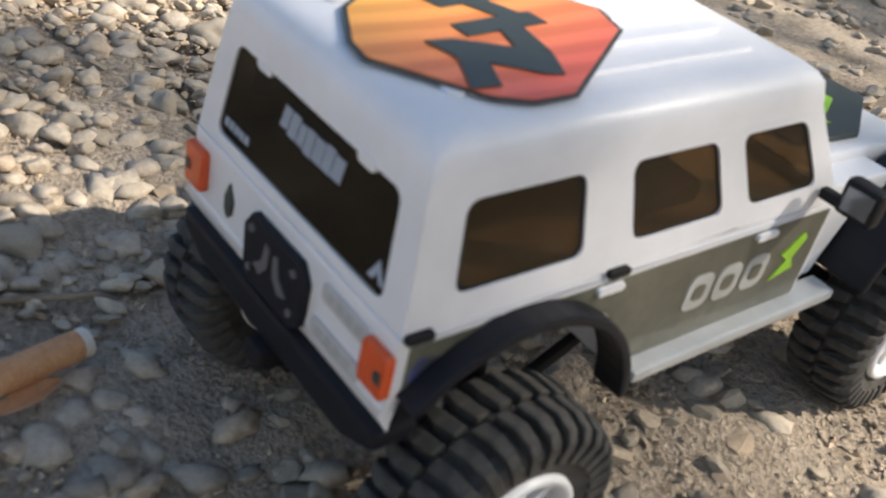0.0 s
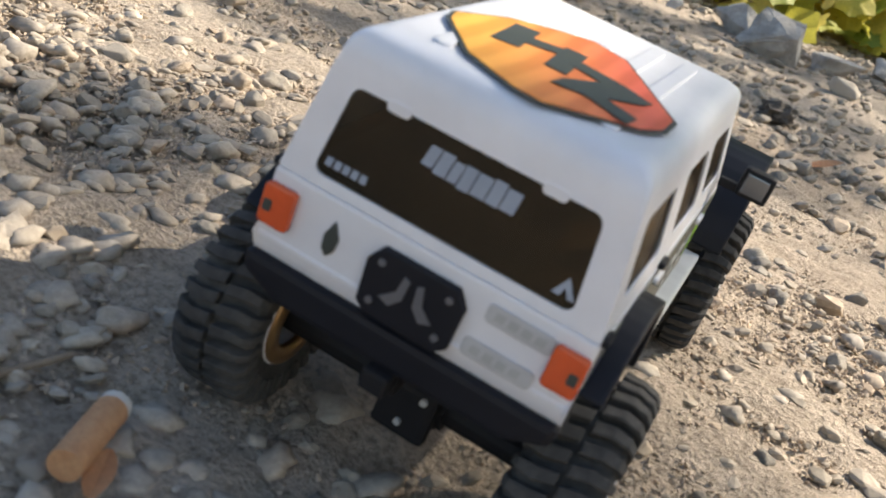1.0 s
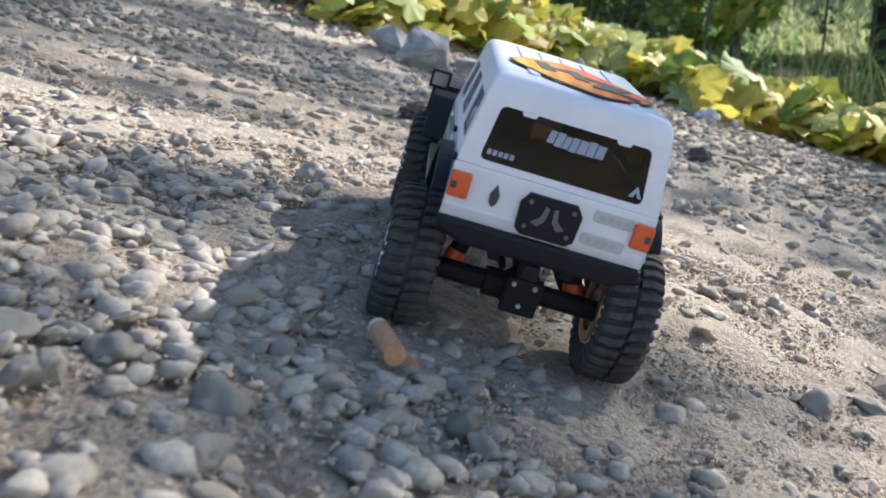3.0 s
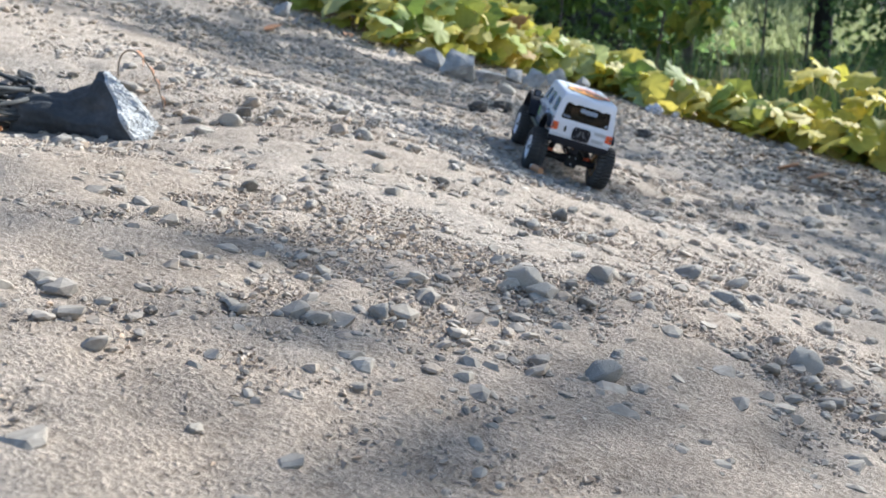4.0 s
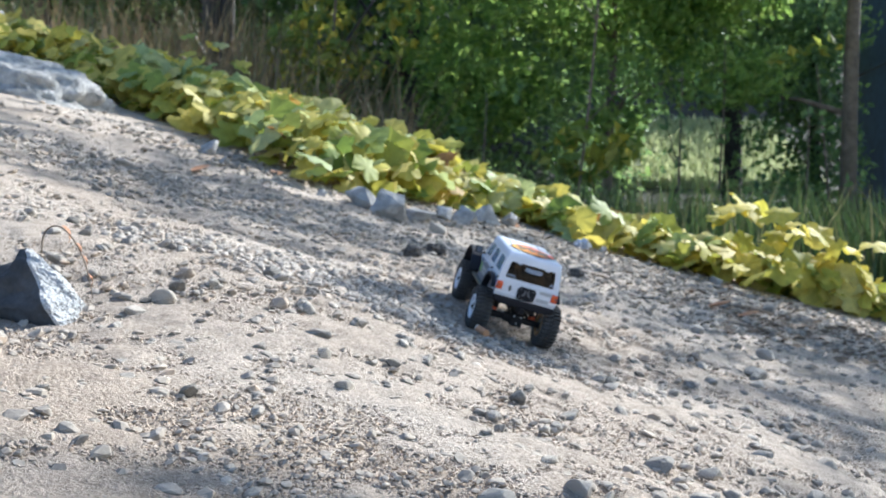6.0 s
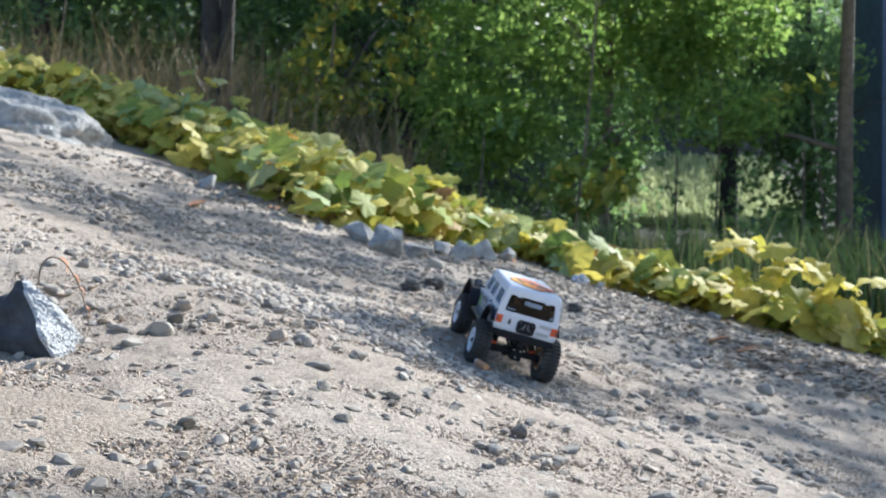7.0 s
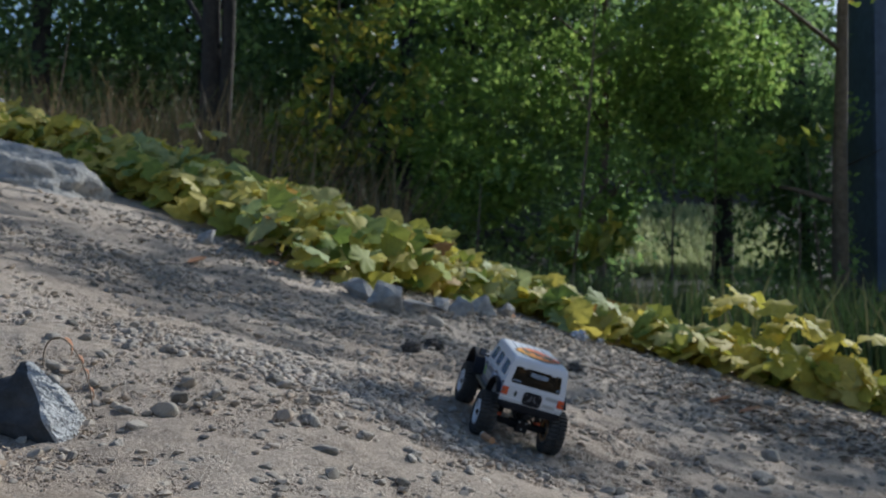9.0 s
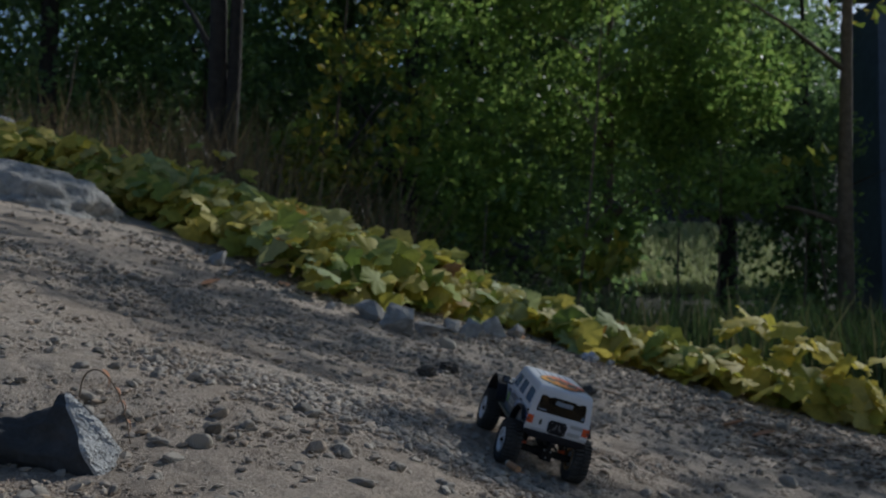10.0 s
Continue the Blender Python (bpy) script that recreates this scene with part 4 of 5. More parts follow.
boulder = part("boulder", lump_bm(0.36, 0.28, 0.155, 12, 0.30, 5, 1.7), M_BOULDER, smooth=True)
boulder.matrix_world = pose(-1.46, 3.38, g(-1.46, 3.38) - 0.05, 0, 13, 0)
tagged(boulder, "large pale grey boulder half buried in the bank", "boulder")
b2 = part("boulder", lump_bm(0.16, 0.14, 0.14, 8, 0.3, 4), M_BOULDER, smooth=True)
b2.matrix_world = pose(-1.98, 4.15, g(-1.98, 4.15) + 0.08)
tagged(b2, "grey rock behind the boulder on the bank", "boulder")


def wedge_rock():
    """Dark cone-shaped rock with one broken, pale, crusted face."""
    bm = bmesh.new()
    n, rings = 128, 34
    rows = []
    for i in range(rings + 1):
        t = i / rings
        x = -0.075 + 0.105 * t
        r = 0.021 + 0.015 * smoothstep(0.5, 1.0, t)
        row = []
        for k in range(n):
            a = 2 * math.pi * k / n
            rr = r * (1 + 0.34 * noise.noise((x * 22, math.cos(a) * 1.3, math.sin(a) * 1.3)) + 0.10 * noise.noise((x * 70, math.cos(a) * 4, math.sin(a) * 4)))
            zc = math.sin(a) * rr * 1.15
            row.append(bm.verts.new((x - 0.62 * max(zc, -0.02) * t, math.cos(a) * rr * (1 - 9 * max(zc, 0)), max(zc, -0.018))))
        rows.append(row)
    for a, b in zip(rows, rows[1:]):
        for k in range(n):
            bm.faces.new((a[k], a[(k + 1) % n], b[(k + 1) % n], b[k]))
    bm.faces.new(rows[0][::-1])
    last = rows[-1]
    bmesh.ops.recalc_face_normals(bm, faces=bm.faces[:])
    face = bmesh.new()
    cx, cz = sum(v.co.x for v in last) / n, sum(v.co.z for v in last) / n
    prev = None
    for j, (f, push) in enumerate([(1.0, 0.0), (0.985, 0.003)] + [(0.95 - 0.037 * i, 0.0035 + 0.0085 * math.sin(math.pi * i / 50)) for i in range(25)]):
        row = []
        for v in last:
            q = Vector((0, v.co.y * f, v.co.z * f))
            d = noise.noise(q * 120) * 0.0016 + noise.noise(q * 420) * 0.0018 + noise.noise(q * 800) * 0.0008 if j else 0
            row.append(face.verts.new((cx + (v.co.x - cx) * f + push + d, v.co.y * f, cz + (v.co.z - cz) * f)))
        if prev:
            for k in range(n):
                face.faces.new((prev[k], prev[(k + 1) % n], row[(k + 1) % n], row[k]))
        prev = row
    face.faces.new(prev)
    bmesh.ops.recalc_face_normals(face, faces=face.faces[:])
    return bm, face


rock = new("broken_rock")
rock.matrix_world = pose(-0.318, 0.745, g(-0.302, 0.745) + 0.008, 0, 1, 3) @ Matrix.Scale(0.93, 4)
tagged(rock, "dark grey wedge of rock with a pale crusted broken face", "rock")
rb1, rb2 = wedge_rock()
part("rock_body", rb1, M_GREYROCK, rock, smooth=True)
part("broken_face", rb2, M_CRUST, rock, "pale grey crusted face")
rnd = random.Random(4)
roots = []
for k in range(44):
    a = rnd.uniform(-1, 1)
    p0 = Vector((-0.372 - rnd.uniform(0, 0.03), 0.742 + 0.02 * a, 0))
    p1 = p0 + Vector((-0.03 - 0.08 * rnd.random(), 0.05 * a + rnd.uniform(-0.02, 0.02), 0))
    mid = (p0 + p1) / 2
    lift = 0.004 + 0.034 * rnd.random()
    roots.append(tube([(p0.x, p0.y, g(p0.x, p0.y) + lift), (mid.x, mid.y + rnd.uniform(-0.01, 0.01), g(mid.x, mid.y) + lift * 0.8 + 0.012 * rnd.random()), (p1.x, p1.y, g(p1.x, p1.y) + 0.002 + 0.4 * lift * rnd.random())], [0.0022, 0.0016, 0.0007], 5))
v, f = gather(roots)
tagged(raw("root_tangle", v, f, M_ROOT, True), "tangle of dry dark rootlets beside the rock", "roots")
# dry stem arching over the rock, with curled orange leaves
x0, y0 = -0.310, 0.76
z0 = g(x0, y0)
arch = [(0.0, 0.040), (0.002, 0.058), (0.012, 0.065), (0.024, 0.058), (0.036, 0.036), (0.042, 0.004)]
ts = np.linspace(0, 5, 26)
bend = [np.convolve(np.pad(np.interp(ts, range(6), [p[i] for p in arch]), 2, mode="edge"), np.ones(5) / 5, "valid") for i in (0, 1)]
v, f = tube([(x0 + a, y0 - 0.006 * t / 5, z0 + b) for a, b, t in zip(*bend, ts)], [0.0007 - 0.00004 * t for t in ts], 6)
stem = tagged(raw("dry_stem", v, f, M_TWIG, True), "dry arched stem with curled orange leaves", "stem")


def curl_bm(length, width, curl, n=6):
    bm = bmesh.new()
    rows = []
    for i in range(n + 1):
        t = i / n
        w = width * math.sin(math.pi * min(1, 0.08 + t * 0.9)) ** 0.7
        a = curl * t
        rows.append([bm.verts.new((length * t * math.cos(a), w * s, length * t * math.sin(a) + abs(s) * w * 0.4)) for s in (-0.5, 0, 0.5)])
    for a, b in zip(rows, rows[1:]):
        for k in range(2):
            bm.faces.new((a[k], a[k + 1], b[k + 1], b[k]))
    return bm


for dx, dz, s in ((0.018, 0.063, 0.018), (0.028, 0.050, 0.014), (0.033, 0.040, 0.012), (0.037, 0.026, 0.012)):
    lf = part("curled_leaf", curl_bm(s, s * 0.4, -0.8), M_ORANGE_LEAF, stem)
    lf.location, lf.rotation_euler = (x0 + dx, y0 - 0.004, z0 + dz), (0.4, 0.6, 0.3 + dx * 9)
for x, y, s in ((-0.60, 2.35, 0.055), (-0.30, 0.55, 0.05), (0.62, 2.35, 0.06), (0.68, 2.30, 0.05), (-0.48, 2.85, 0.055), (0.235, 3.30, 0.06), (0.05, 1.85, 0.03)):
    lf = part("fallen_leaf", curl_bm(s, s * 0.6, 0.22), M_ORANGE_LEAF)
    lf.location, lf.rotation_euler = (x, y, g(x, y) + 0.004), (0.15, -0.05, x * 9)
    tagged(lf, "curled dry orange-brown fallen leaf on gravel", "leaf", "fallen leaves")
# crumpled shiny scrap
scrap = part("foil_scrap", lump_bm(0.024, 0.02, 0.018, 5, 0.6, 3, 2.6), M_CHROME)
scrap.location = (0.43, 3.13, g(0.43, 3.13) + 0.016)
tagged(scrap, "crumpled shiny silver foil scrap", "litter")
for x, y, s in ((-0.065, 1.88, 0.018), (-0.02, 2.04, 0.020), (0.30, 2.3, 0.02)):
    cl = part("dirt_clod", lump_bm(s, s * 0.8, s * 0.6, int(x * 99) % 17, 0.7, 3, 2.4), M_CLOD)
    cl.location = (x, y, g(x, y) + s * 0.4)
    tagged(cl, "dark crumbly clod of earth", "clod", "dirt clods")
# cigarette end and a twig on the pebbles behind the car
cig = new("cigarette_end")
cp0 = CAR @ Vector((-0.0384, -0.0319, 0))
cig.matrix_world = Matrix.Translation((cp0.x, cp0.y, g(cp0.x, cp0.y) + 0.009)) @ pose(0, 0, 0, 0, -8, 114)
tagged(cig, "cigarette end with an orange cork filter", "cigarette end")
part("filter_wrap", rod((-0.0118, 0, 0), (0.0090, 0, 0), 0.0036, seg=24), M_CORK, cig)
part("filter_plug", rod((0.0090, 0, 0), (0.0114, 0, 0), 0.0035, seg=24), M_PAPER, cig, "pale filter end")
p0 = CAR @ Vector((-0.0278, -0.0440, 0))
lf = part("fallen_leaf", curl_bm(0.017, 0.006, 0.12), M_ORANGE_LEAF)
lf.location, lf.rotation_euler = (p0.x, p0.y, g(p0.x, p0.y) + 0.007), (0.2, 0, 2.2)
tagged(lf, "small curled orange leaf scrap among pebbles", "leaf", "fallen leaves")
for (ax, ay), (bx, by), r in (((CAR @ Vector((-0.070, -0.034, 0)))[:2], (CAR @ Vector((-0.063, -0.004, 0)))[:2], 0.0011), ((0.60, 2.12), (0.73, 2.09), 0.004), ((0.70, 2.50), (0.86, 2.55), 0.005), ((0.34, 2.45), (0.43, 2.42), 0.003)):
    v, f = tube([(ax, ay, g(ax, ay) + r), ((ax + bx) / 2, (ay + by) / 2 + 0.01, g((ax + bx) / 2, (ay + by) / 2) + 2.2 * r), (bx, by, g(bx, by) + r)], [r, r * 0.9, r * 0.5], 6)
    tagged(raw("twig", v, f, M_TWIG, True), "thin dry twig lying on the ground", "twig", "twigs")
# brown litter of leaf and twig scraps
def litter(n, spots, seed):
    rng5 = np.random.default_rng(seed)
    verts, faces = [], []
    for cx, cy, sx, sy, m in spots:
        for _ in range(int(n * m)):
            x, y = rng5.normal(cx, sx), min(rng5.normal(cy, sy), 3.5)
            a, l, w = rng5.uniform(0, 6.28), rng5.uniform(0.006, 0.035), rng5.uniform(0.002, 0.009)
            c, d, z, o = math.cos(a), math.sin(a), g(x, y), len(verts)
            for t, h in ((-0.5, 0.002), (0.0, 0.002 + 0.25 * w), (0.5, 0.003)):
                verts += [(x + c * l * t - d * w, y + d * l * t + c * w, z + h + rng5.uniform(0, 0.006)), (x + c * l * t + d * w, y + d * l * t - c * w, z + h)]
            faces += [(o, o + 1, o + 3, o + 2), (o + 2, o + 3, o + 5, o + 4)]
    return tagged(raw("leaf_litter", verts, faces, M_LITTER), "brown scraps of dead leaf and twig", "leaf litter", kind="stuff")


litter(900, ((0.85, 2.35, 0.22, 0.25, 0.5), (0.3, 3.05, 0.7, 0.2, 0.5), (1.1, 2.7, 0.2, 0.2, 0.2)), 9)
# row of rocks at the foot of the vines
for x, y, s, k in ((-0.15, 2.58, 0.064, 1), (-0.225, 2.66, 0.054, 2), (-0.065, 2.70, 0.050, 3), (-0.01, 2.86, 0.040, 4), (0.055, 2.94, 0.050, 5), (0.135, 3.16, 0.052, 7), (-0.62, 2.75, 0.028, 6), (0.20, 3.3, 0.04, 12), (0.50, 3.17, 0.022, 8), (0.84, 3.08, 0.026, 9), (-0.33, 2.62, 0.018, 10), (-0.70, 2.95, 0.04, 11)):
    r = part("edge_rock", crag_bm(s, 40 + k), M_EDGE)
    r.location, r.rotation_euler = (x, y, g(x, y) + s * 0.4), (0.2 * k, 0.1, k)
    tagged(r, "pale grey rock at the foot of the vines", "rock", "rocks along the vines")


# ---- vines ----
def vine_leaf(name, seed, material):
    """Broad five-lobed leaf, folded along its midrib, about 1 across."""
    rnd = random.Random(seed)
    bm = bmesh.new()
    n = 20
    rim = []
    for k in range(n):
        a = 2 * math.pi * k / n
        r = 0.43 + 0.05 * math.cos(5 * a) + 0.02 * math.cos(10 * a) + rnd.uniform(-0.03, 0.03)
        if k == n // 2:
            r *= 0.45
        rim.append((r * math.cos(a), r * math.sin(a)))
    mid = bm.verts.new((0, 0, 0.03))
    vs = [bm.verts.new((x, y, -0.16 * abs(y) - 0.22 * x * x + 0.05 * math.sin(7 * math.atan2(y, x) + seed))) for x, y in rim]
    for k in range(n):
        bm.faces.new((mid, vs[k], vs[(k + 1) % n]))
    return as_mesh(name, bm, material, True)


LEAVES = [vine_leaf("vine_leaf", s, M_VINE) for s in range(6)]
LEAVES_M = [vine_leaf("vine_leaf_mass", s, M_VINE_I) for s in range(6)]
V_LOW = [(-2.3, 3.8), (-1.2, 3.65), (-0.87, 3.45), (-0.65, 3.2), (-0.42, 2.8), (-0.33, 2.74), (-0.27, 2.82), (-0.2, 2.93), (-0.08, 3.12), (0.06, 3.32), (0.2, 3.5), (0.32, 3.48), (0.45, 3.26), (0.56, 3.22), (0.95, 3.2), (1.25, 3.05), (1.45, 3.0)]
V_HIGH = [(-2.3, 4.5), (-1.2, 4.4), (-0.6, 4.2), (0.0, 3.95), (0.45, 3.75), (0.8, 3.5), (1.1, 3.3), (1.5, 3.2)]


def edge(line, x):
    return float(np.interp(x, [p[0] for p in line], [p[1] for p in line]))


def leaf_pose(rnd, x, y, lift, size):
    return Matrix.LocRotScale((x, y, g(x, y) + lift), Euler((rnd.uniform(0.05, 1.15), rnd.uniform(-0.45, 0.6), rnd.uniform(-1.6, 1.6))), (size,) * 3)


def smooth_band(x, y):
    """Height of the leaf cover: low at the front edge, fuller inside."""
    t = (y - edge(V_LOW, x)) / (edge(V_HIGH, x) - edge(V_LOW, x))
    return 0.35 + 0.65 * math.sin(math.pi * min(1, max(0, 0.1 + 0.8 * t)))


vine = new("vine_patch")
vine.location = (0, 3.8, g(0, 3.8))
tagged(vine, "sprawling vine with broad yellow-green autumn leaves", "vine")
rnd = random.Random(21)
vrows = []
for k in range(3300):
    x = rnd.uniform(-2.3, 1.5)
    y = lerp(edge(V_LOW, x), edge(V_HIGH, x), rnd.random() ** 0.9)
    lift = 0.02 + (0.20 if x < 0 else 0.11) * rnd.random() * smooth_band(x, y)
    if x > 0.45 and rnd.random() < 0.68:
        continue
    vrows.append((y, x, lift, rnd.choice((0.06, 0.08, 0.10, 0.12, 0.15)) * rnd.uniform(0.9, 1.15)))
vrows.sort()
for y, x, lift, size in vrows[:300]:
    o = new("leaf", rnd.choice(LEAVES))
    o.parent = vine
    o.matrix_parent_inverse = Matrix.Translation(-vine.location)
    o.matrix_basis = leaf_pose(rnd, x, y, lift, size)
pieces = []
for y, x, lift, size in vrows[300:]:
    m, base = leaf_pose(rnd, x, y, lift, size), rnd.choice(LEAVES_M)
    pieces.append(([m @ p.co for p in base.vertices], [tuple(p.vertices) for p in base.polygons]))
# a few leaves climb at the foot of the dark tree
for k in range(22):
    x, y = rnd.gauss(-0.96, 0.10), rnd.uniform(4.05, 4.35)
    m, base = leaf_pose(rnd, x, y, rnd.uniform(0.06, 0.34), rnd.uniform(0.07, 0.12)), rnd.choice(LEAVES_M)
    pieces.append(([m @ p.co for p in base.vertices], [tuple(p.vertices) for p in base.polygons]))
# a taller tuft at the low end of the band
tuft = []
for k in range(44):
    x, y = rnd.uniform(0.88, 1.34), rnd.uniform(3.0, 3.3)
    m, base = leaf_pose(rnd, x, y, rnd.uniform(0.03, 0.27), rnd.uniform(0.08, 0.14)), rnd.choice(LEAVES_M)
    tuft.append(([m @ p.co for p in base.vertices], [tuple(p.vertices) for p in base.polygons]))
v, f = gather(pieces)
o = raw("leaf_mass", v, f, M_VINE_I, True)
o.parent, o.matrix_parent_inverse = vine, Matrix.Translation(-vine.location)
tagged(o, kind="stuff")
v, f = gather(tuft)
o = raw("yellow_leaves", v, f, M_VINE_Y, True)
o.parent, o.matrix_parent_inverse = vine, Matrix.Translation(-vine.location)
tagged(o, "broad yellow leaves at the vine's end", kind="stuff")
for k in range(14):
    xa = rnd.uniform(-2.0, 1.2)
    pts = []
    for i in range(6):
        xx = xa + i * 0.09
        yy = lerp(edge(V_LOW, xx), edge(V_HIGH, xx), 0.15 + 0.7 * ((k * 0.37 + i * 0.08) % 1))
        pts.append((xx, yy, g(xx, yy) + 0.02 + 0.02 * (i % 2)))
    v, f = tube(pts, [0.004] * 6, 5)
    o = raw("stem", v, f, M_TWIG, True)
    o.parent, o.matrix_parent_inverse = vine, Matrix.Translation(-vine.location)


# ---- trees ----
def leaf_cloud(name, centres, per, spread, size, material, seed, keep=None):
    """Small folded leaves in clumps. centres: rows of x, y, z, r."""
    rng2 = np.random.default_rng(seed)
    pts = []
    for cx, cy, cz, r in centres:
        n = max(3, int(per * (r / spread) ** 2))
        p = rng2.normal(0, 1, (n, 3))
        p /= np.linalg.norm(p, axis=1)[:, None]
        pts.append(p * (r * rng2.uniform(0.35, 1.0, n) ** 0.6)[:, None] * (1, 1, 0.8) + (cx, cy, cz))
    c = np.concatenate(pts)
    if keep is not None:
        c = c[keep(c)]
    n = len(c)
    a = rng2.normal(0, 1, (n, 3))
    a /= np.linalg.norm(a, axis=1)[:, None]
    b = np.cross(a, rng2.normal(0, 1, (n, 3)))
    b /= np.linalg.norm(b, axis=1)[:, None]
    s = size * rng2.uniform(0.6, 1.3, n)[:, None]
    up = np.cross(a, b) * s * 0.14
    verts = np.stack([c - a * s * 0.5, c + b * s * 0.3 + up, c + a * s * 0.55, c - b * s * 0.3 + up, c + a * s * 0.1], 1).reshape(-1, 3)
    f = np.array([(0, 1, 4), (1, 2, 4), (2, 3, 4), (3, 0, 4)])
    return raw(name, verts.tolist(), (f[None] + (np.arange(n) * 5)[:, None, None]).reshape(-1, 3).tolist(), material)


def tree(label, base, height, r0, lean, limbs, centres, per, spread, size, leaf, bark, seed, forks=1, keep=None):
    rnd = random.Random(seed)
    t = new("tree")
    bx, by = base
    t.location = (bx, by, g(bx, by))
    inv = Matrix.Translation(-t.location)
    pieces = []
    for fk in range(forks):
        pts, rad = [], []
        lx, ly = lean[0] + (0.045 * (fk - (forks - 1) / 2) if forks > 1 else 0), lean[1]
        for i in range(9):
            s = i / 8
            pts.append((bx + 0.01 * fk + lx * height * s + 0.05 * min(1, 3 * s) * math.sin(3 * s + seed + fk), by + ly * height * s + 0.05 * min(1, 3 * s) * math.sin(4 * s + seed), g(bx, by) - 0.05 + height * s))
            rad.append(r0 * (1.25 if i == 0 else 1) * (1 - 0.75 * s) * (1.0 if fk == 0 else 0.75))
        pieces.append(tube(pts, rad, 10))
        for k in range(limbs):
            s = rnd.uniform(0.25, 0.9)
            i = int(s * 8)
            p = Vector(pts[i])
            d = Vector((rnd.uniform(-1, 1), rnd.uniform(-1, 1), rnd.uniform(0.2, 0.9))).normalized() * height * rnd.uniform(0.12, 0.3)
            pieces.append(tube([p, p + d * 0.5 + Vector((0, 0, 0.04)), p + d], [rad[i] * 0.5, rad[i] * 0.3, rad[i] * 0.1], 6))
    v, f = gather(pieces)
    o = raw("trunk", v, f, bark, True)
    o.parent, o.matrix_parent_inverse = t, inv
    if centres:
        c = leaf_cloud("crown", centres, per, spread, size, leaf, seed, keep)
        c.parent, c.matrix_parent_inverse = t, inv
    return tagged(t, label, "tree")


def clumps(seed, n, x0, x1, y0, y1, z0, z1, r0, r1):
    rnd = random.Random(seed)
    return [(rnd.uniform(x0, x1), rnd.uniform(y0, y1), rnd.uniform(z0, z1), rnd.uniform(r0, r1)) for _ in range(n)]


tree("broad green leafy tree behind the vines", (1.35, 8.6), 5.0, 0.05, (0.02, 0), 12, clumps(1, 95, -0.25, 2.65, 7.7, 8.9, 0.55, 4.6, 0.26, 0.48), 520, 0.5, 0.08, M_LEAF, M_BARK_TAN, 1)
tree("dark forked tree trunk behind the vines", (-1.80, 7.8), 6.0, 0.10, (0.0, 0), 3, clumps(2, 14, -3.2, -0.8, 7.5, 9.0, 3.6, 6.0, 0.4, 0.7), 150, 0.5, 0.08, M_LEAF_D, M_BARK, 12, forks=2)
tree("thin leaning dark tree with few leaves", (-1.62, 7.45), 1.9, 0.036, (0.60, 0), 5, clumps(3, 10, -0.62, 0.0, 7.2, 7.6, 1.1, 1.8, 0.08, 0.16), 60, 0.3, 0.10, M_LEAF_Y, M_BARK, 3)
tree("slender sapling with yellowing leaves", (-0.85, 7.5), 2.9, 0.022, (0.02, 0), 8, clumps(4, 30, -1.1, -0.4, 7.2, 7.8, 0.9, 2.5, 0.10, 0.24) + clumps(44, 26, -1.2, -0.55, 7.1, 7.7, 0.1, 1.2, 0.12, 0.24), 85, 0.3, 0.095, M_LEAF_Y, M_BARK_TAN, 4)
tree("tan bare-stemmed tree beside the blue shed", (3.22, 8.0), 5.0, 0.075, (0.012, 0), 7, clumps(5, 8, 2.6, 3.9, 7.6, 8.6, 2.6, 4.2, 0.2, 0.4) + [(2.60 + 0.075 * i, 7.9, 1.09 + 0.025 * i, 0.07) for i in range(7)], 40, 0.4, 0.11, M_LEAF_Y, M_BARK_TAN, 5)
tree("thin sapling with a few yellow leaves", (0.80, 6.4), 2.6, 0.012, (0.07, 0), 7, clumps(6, 5, 0.7, 1.25, 6.2, 6.6, 0.15, 0.5, 0.10, 0.2), 42, 0.2, 0.13, M_LEAF_Y, M_BARK_TAN, 6)
tree("dark bushy tree beside the shed", (3.55, 9.7), 4.0, 0.06, (0, 0), 6, clumps(8, 34, 2.8, 3.75, 9.2, 9.75, 0.95, 4.4, 0.25, 0.4), 200, 0.4, 0.08, M_LEAF_D, M_BARK, 8)
tree("dark spreading tree at the wood edge", (3.3, 11.6), 6.0, 0.12, (0, 0), 8, clumps(7, 36, 2.4, 5.2, 11.0, 12.4, 1.5, 3.3, 0.4, 0.6), 220, 0.5, 0.09, M_LEAF_D, M_BARK, 7)
for k, (x, y, h) in enumerate(((1.75, 7.3, 1.5), (2.15, 7.9, 1.9), (2.6, 7.4, 1.3), (2.95, 7.7, 1.6), (-2.6, 7.2, 1.6), (-3.1, 7.9, 2.4), (0.3, 7.0, 1.2))):
    tree("thin bare shrub stem in the undergrowth", (x, y), h, 0.014, (0.05 * (k % 3 - 1), 0), 5, clumps(80 + k, 3, x - 0.25, x + 0.25, y - 0.2, y + 0.2, 0.0, 0.9, 0.08, 0.16), 24, 0.15, 0.07, M_LEAF_D, M_BARK_TAN, 80 + k)
for k, (x, y) in enumerate(((-4.2, 10.5), (-2.9, 12.0), (-0.5, 12.5), (0.4, 13.4), (-6.0, 12.0), (-1.6, 14.6))):
    tree("dark tree deep in the wood", (x, y), 7.5, 0.13, (0.01 * (k % 3 - 1), 0), 6, clumps(30 + k, 34, x - 1.8, x + 1.8, y - 0.9, y + 1.2, 0.4, 7.0, 0.5, 0.9), 190, 0.6, 0.11, M_LEAF_D, M_BARK, 30 + k)

# unseen trees added beside the slope to shade it and leave a sunlit clearing
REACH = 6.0


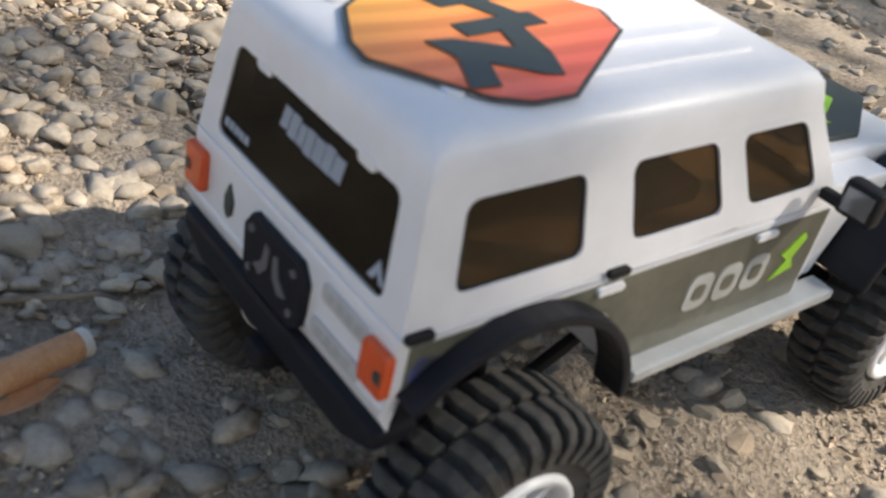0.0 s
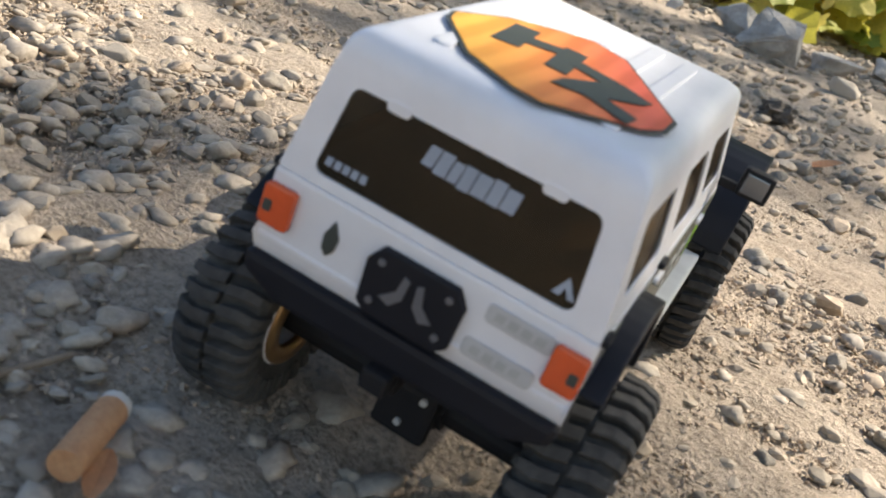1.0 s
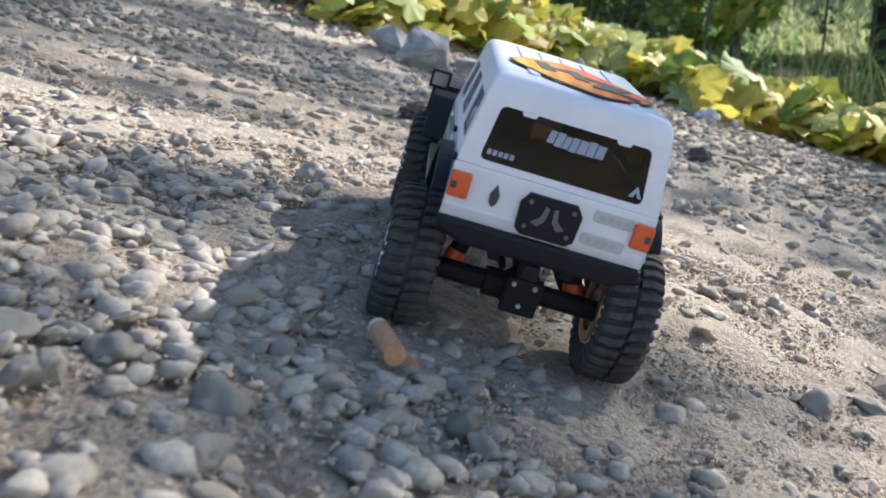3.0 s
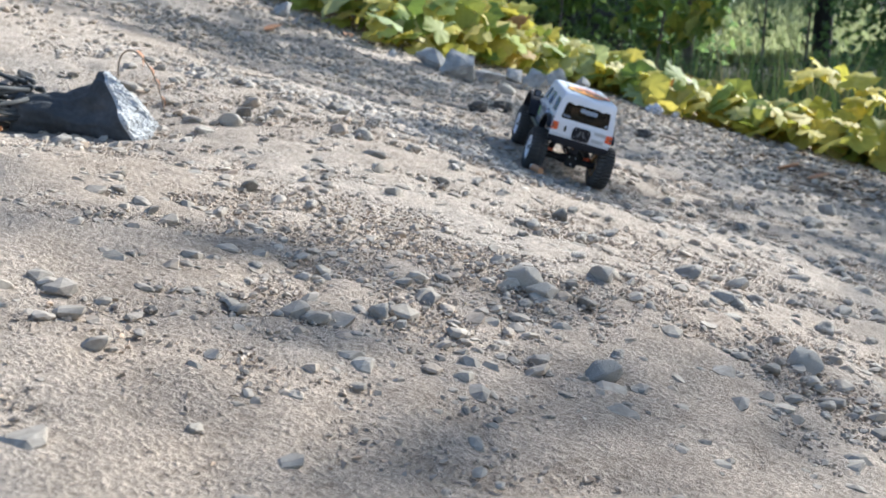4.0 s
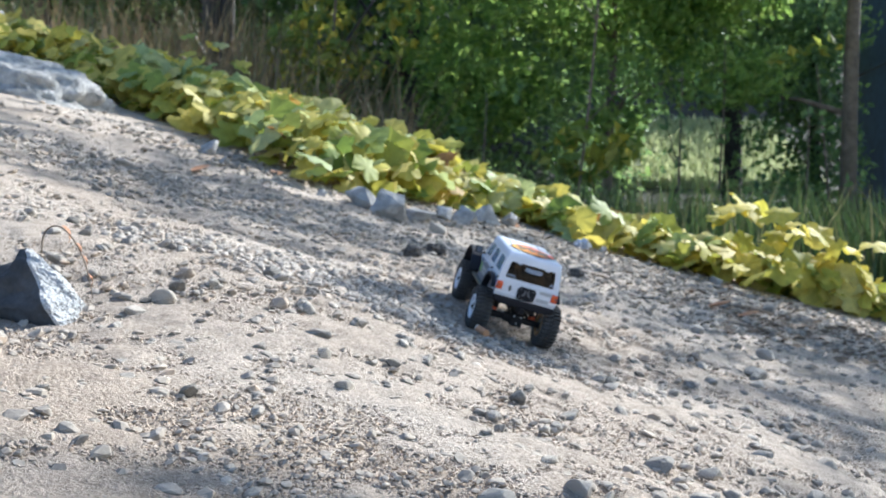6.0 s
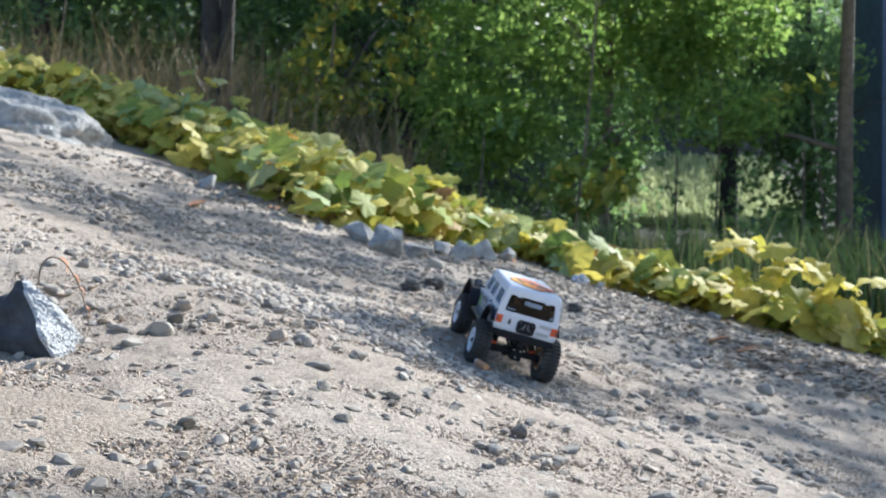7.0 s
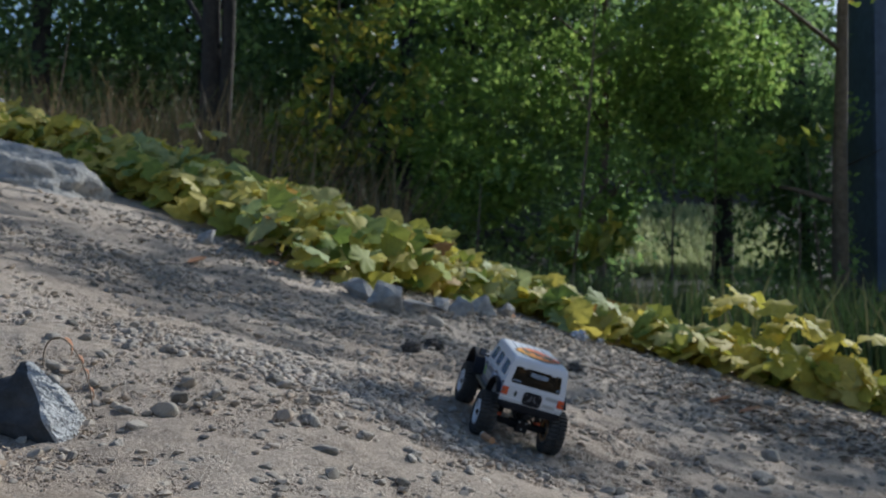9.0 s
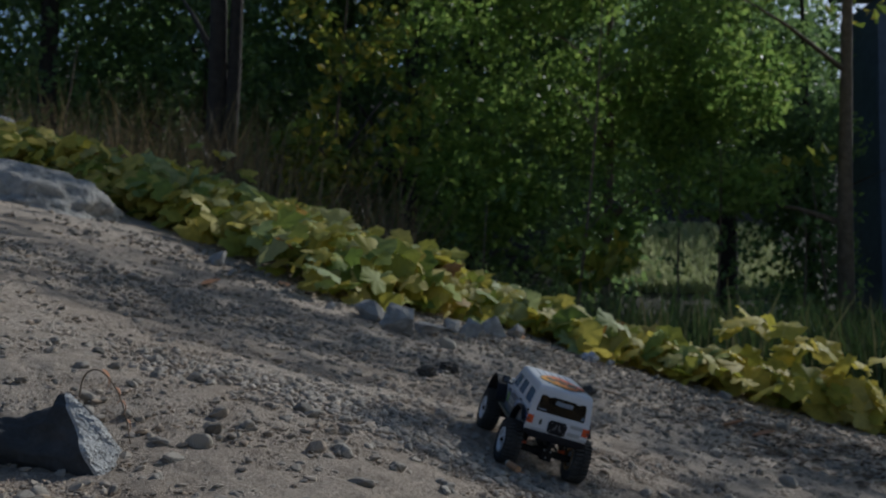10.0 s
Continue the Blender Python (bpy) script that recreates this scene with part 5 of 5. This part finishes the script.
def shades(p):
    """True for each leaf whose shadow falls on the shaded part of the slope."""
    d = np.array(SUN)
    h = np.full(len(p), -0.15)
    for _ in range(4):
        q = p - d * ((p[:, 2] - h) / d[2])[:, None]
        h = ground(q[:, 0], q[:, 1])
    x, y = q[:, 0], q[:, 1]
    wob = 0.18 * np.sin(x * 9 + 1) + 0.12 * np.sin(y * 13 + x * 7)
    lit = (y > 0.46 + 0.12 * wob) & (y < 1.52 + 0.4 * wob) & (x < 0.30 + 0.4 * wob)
    # leaves kept inside this ellipse hold the car in shade
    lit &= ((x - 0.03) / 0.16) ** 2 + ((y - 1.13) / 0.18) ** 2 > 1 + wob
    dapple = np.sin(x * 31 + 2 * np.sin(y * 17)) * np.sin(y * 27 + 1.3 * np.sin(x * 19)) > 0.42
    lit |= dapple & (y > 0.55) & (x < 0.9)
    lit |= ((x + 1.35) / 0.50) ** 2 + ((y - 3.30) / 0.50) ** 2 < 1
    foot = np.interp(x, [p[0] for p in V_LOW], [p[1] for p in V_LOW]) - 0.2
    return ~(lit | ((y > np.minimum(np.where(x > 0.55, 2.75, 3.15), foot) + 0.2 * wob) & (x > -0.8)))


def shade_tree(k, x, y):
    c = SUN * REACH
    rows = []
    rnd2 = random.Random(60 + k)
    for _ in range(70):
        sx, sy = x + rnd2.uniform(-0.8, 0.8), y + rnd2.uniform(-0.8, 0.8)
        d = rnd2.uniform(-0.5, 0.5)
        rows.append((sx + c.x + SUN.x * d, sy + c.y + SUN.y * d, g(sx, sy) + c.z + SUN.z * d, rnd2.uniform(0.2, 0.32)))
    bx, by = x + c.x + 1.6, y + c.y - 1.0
    tree("unseen leafy tree added to shade the slope", (bx, by), 3.6, 0.07, (0, 0), 8, rows, 38, 0.3, 0.06, M_LEAF, M_BARK, 60 + k, keep=shades)


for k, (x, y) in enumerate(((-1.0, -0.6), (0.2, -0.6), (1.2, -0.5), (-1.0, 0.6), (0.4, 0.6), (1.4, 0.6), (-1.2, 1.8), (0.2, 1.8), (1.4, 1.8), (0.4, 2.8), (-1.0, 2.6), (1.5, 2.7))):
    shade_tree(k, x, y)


# shrubs added out of view on the right to shade the tall grass
for k, (x, y) in enumerate(((5.1, 5.6), (5.2, 6.6), (5.3, 7.6))):
    tree("unseen low shrub added to shade the grass", (x, y), 1.5, 0.03, (0, 0), 6, clumps(90 + k, 16, x - 0.5, x + 0.5, y - 0.6, y + 0.6, -0.3, 1.4, 0.28, 0.42), 150, 0.4, 0.08, M_LEAF_D, M_BARK, 90 + k)

# ---- undergrowth ----
def blades(name, n, box, h0, h1, w, material, seed, label):
    rng3 = np.random.default_rng(seed)
    verts, faces = [], []
    for _ in range(n):
        x, y = rng3.uniform(box[0], box[1]), rng3.uniform(box[2], box[3])
        z, h, a = g(x, y), rng3.uniform(h0, h1), rng3.uniform(0, 6.28)
        bx, by = rng3.normal(0, 0.25, 2) * h
        c, s = math.cos(a) * w, math.sin(a) * w
        o = len(verts)
        verts += [(x - c, y - s, z), (x + c, y + s, z), (x + c * 0.8 + bx * 0.35, y + s * 0.8 + by * 0.35, z + h * 0.55), (x - c * 0.8 + bx * 0.35, y - s * 0.8 + by * 0.35, z + h * 0.55), (x + bx, y + by, z + h)]
        faces += [(o, o + 1, o + 2, o + 3), (o + 3, o + 2, o + 4)]
    return tagged(raw(name, verts, faces, material), label, "grass", kind="stuff")


blades("tall_grass", 12000, (-0.6, 4.6, 5.2, 8.4), 0.15, 0.62, 0.006, M_GRASS, 1, "tall thin green grass below the bank")
blades("dry_grass", 7500, (-4.5, -0.2, 5.4, 9.0), 0.5, 1.2, 0.007, M_DRY, 2, "brown dry tall grass behind the bank")
blades("dry_grass", 6000, (-4.6, -1.25, 6.8, 9.2), 1.1, 1.9, 0.008, M_DRY, 5, "tall brown dry stems at the wood edge")
blades("meadow_grass", 9000, (2.8, 5.9, 15.6, 18.6), 0.12, 0.3, 0.025, M_MEADOW, 3, "pale sunlit meadow grass beyond the trees")
bush_rows = clumps(71, 26, -0.4, 4.4, 6.6, 8.4, -0.4, 0.05, 0.2, 0.38)
bush_rows += clumps(74, 42, 2.95, 3.8, 9.2, 9.7, -0.4, 1.1, 0.28, 0.42)
o = leaf_cloud("undergrowth", bush_rows, 90, 0.4, 0.08, M_LEAF_D, 71)
tagged(o, "low dark green undergrowth at the wood edge", "undergrowth", kind="stuff")
o = leaf_cloud("woods", [c for c in clumps(72, 190, -13, 9, 13.0, 15.5, -0.6, 8, 0.9, 1.5) if c[0] < 1.4 or (c[0] < 5.4 and 2.9 < c[2] < 5.5)] + clumps(73, 34, 0.5, 3.0, 15.9, 17.5, 1.6, 8.5, 0.9, 1.4) + clumps(75, 44, 1.7, 9.5, 22.5, 24.0, 3.4, 5.4, 0.9, 1.2) + clumps(76, 14, 4.8, 7.4, 22.5, 24.0, 5.2, 9.0, 1.1, 1.5), 600, 1.0, 0.14, M_LEAF_D, 72)
tagged(o, "dark deep woods closing the view", "woods", kind="stuff")

# ---- shed ----
shed = new("shed")
shed.location = (5.8, 10.6, g(5.8, 10.6))
tagged(shed, "blue-grey boarded shed half hidden behind trees", "shed")
sz = shed.location.z
for k in range(12):
    x = 4.66 + k * 0.2
    o = part("board", block(x, x + 0.192, 10.6, 10.64, sz, sz + 3.9, 0.006, 1), M_SHED)
    o.parent, o.matrix_parent_inverse = shed, Matrix.Translation(-shed.location)
for nm, bm, m in (("side_wall", block(4.66, 4.72, 10.65, 11.6, sz, sz + 3.9), M_SHED), ("roof", prism([(10.4, sz + 3.9), (11.8, sz + 4.2), (11.8, sz + 4.28), (10.4, sz + 3.98)], "x", 4.6, 7.2), M_SHED_ROOF)):
    o = part(nm, bm, m)
    o.parent, o.matrix_parent_inverse = shed, Matrix.Translation(-shed.location)
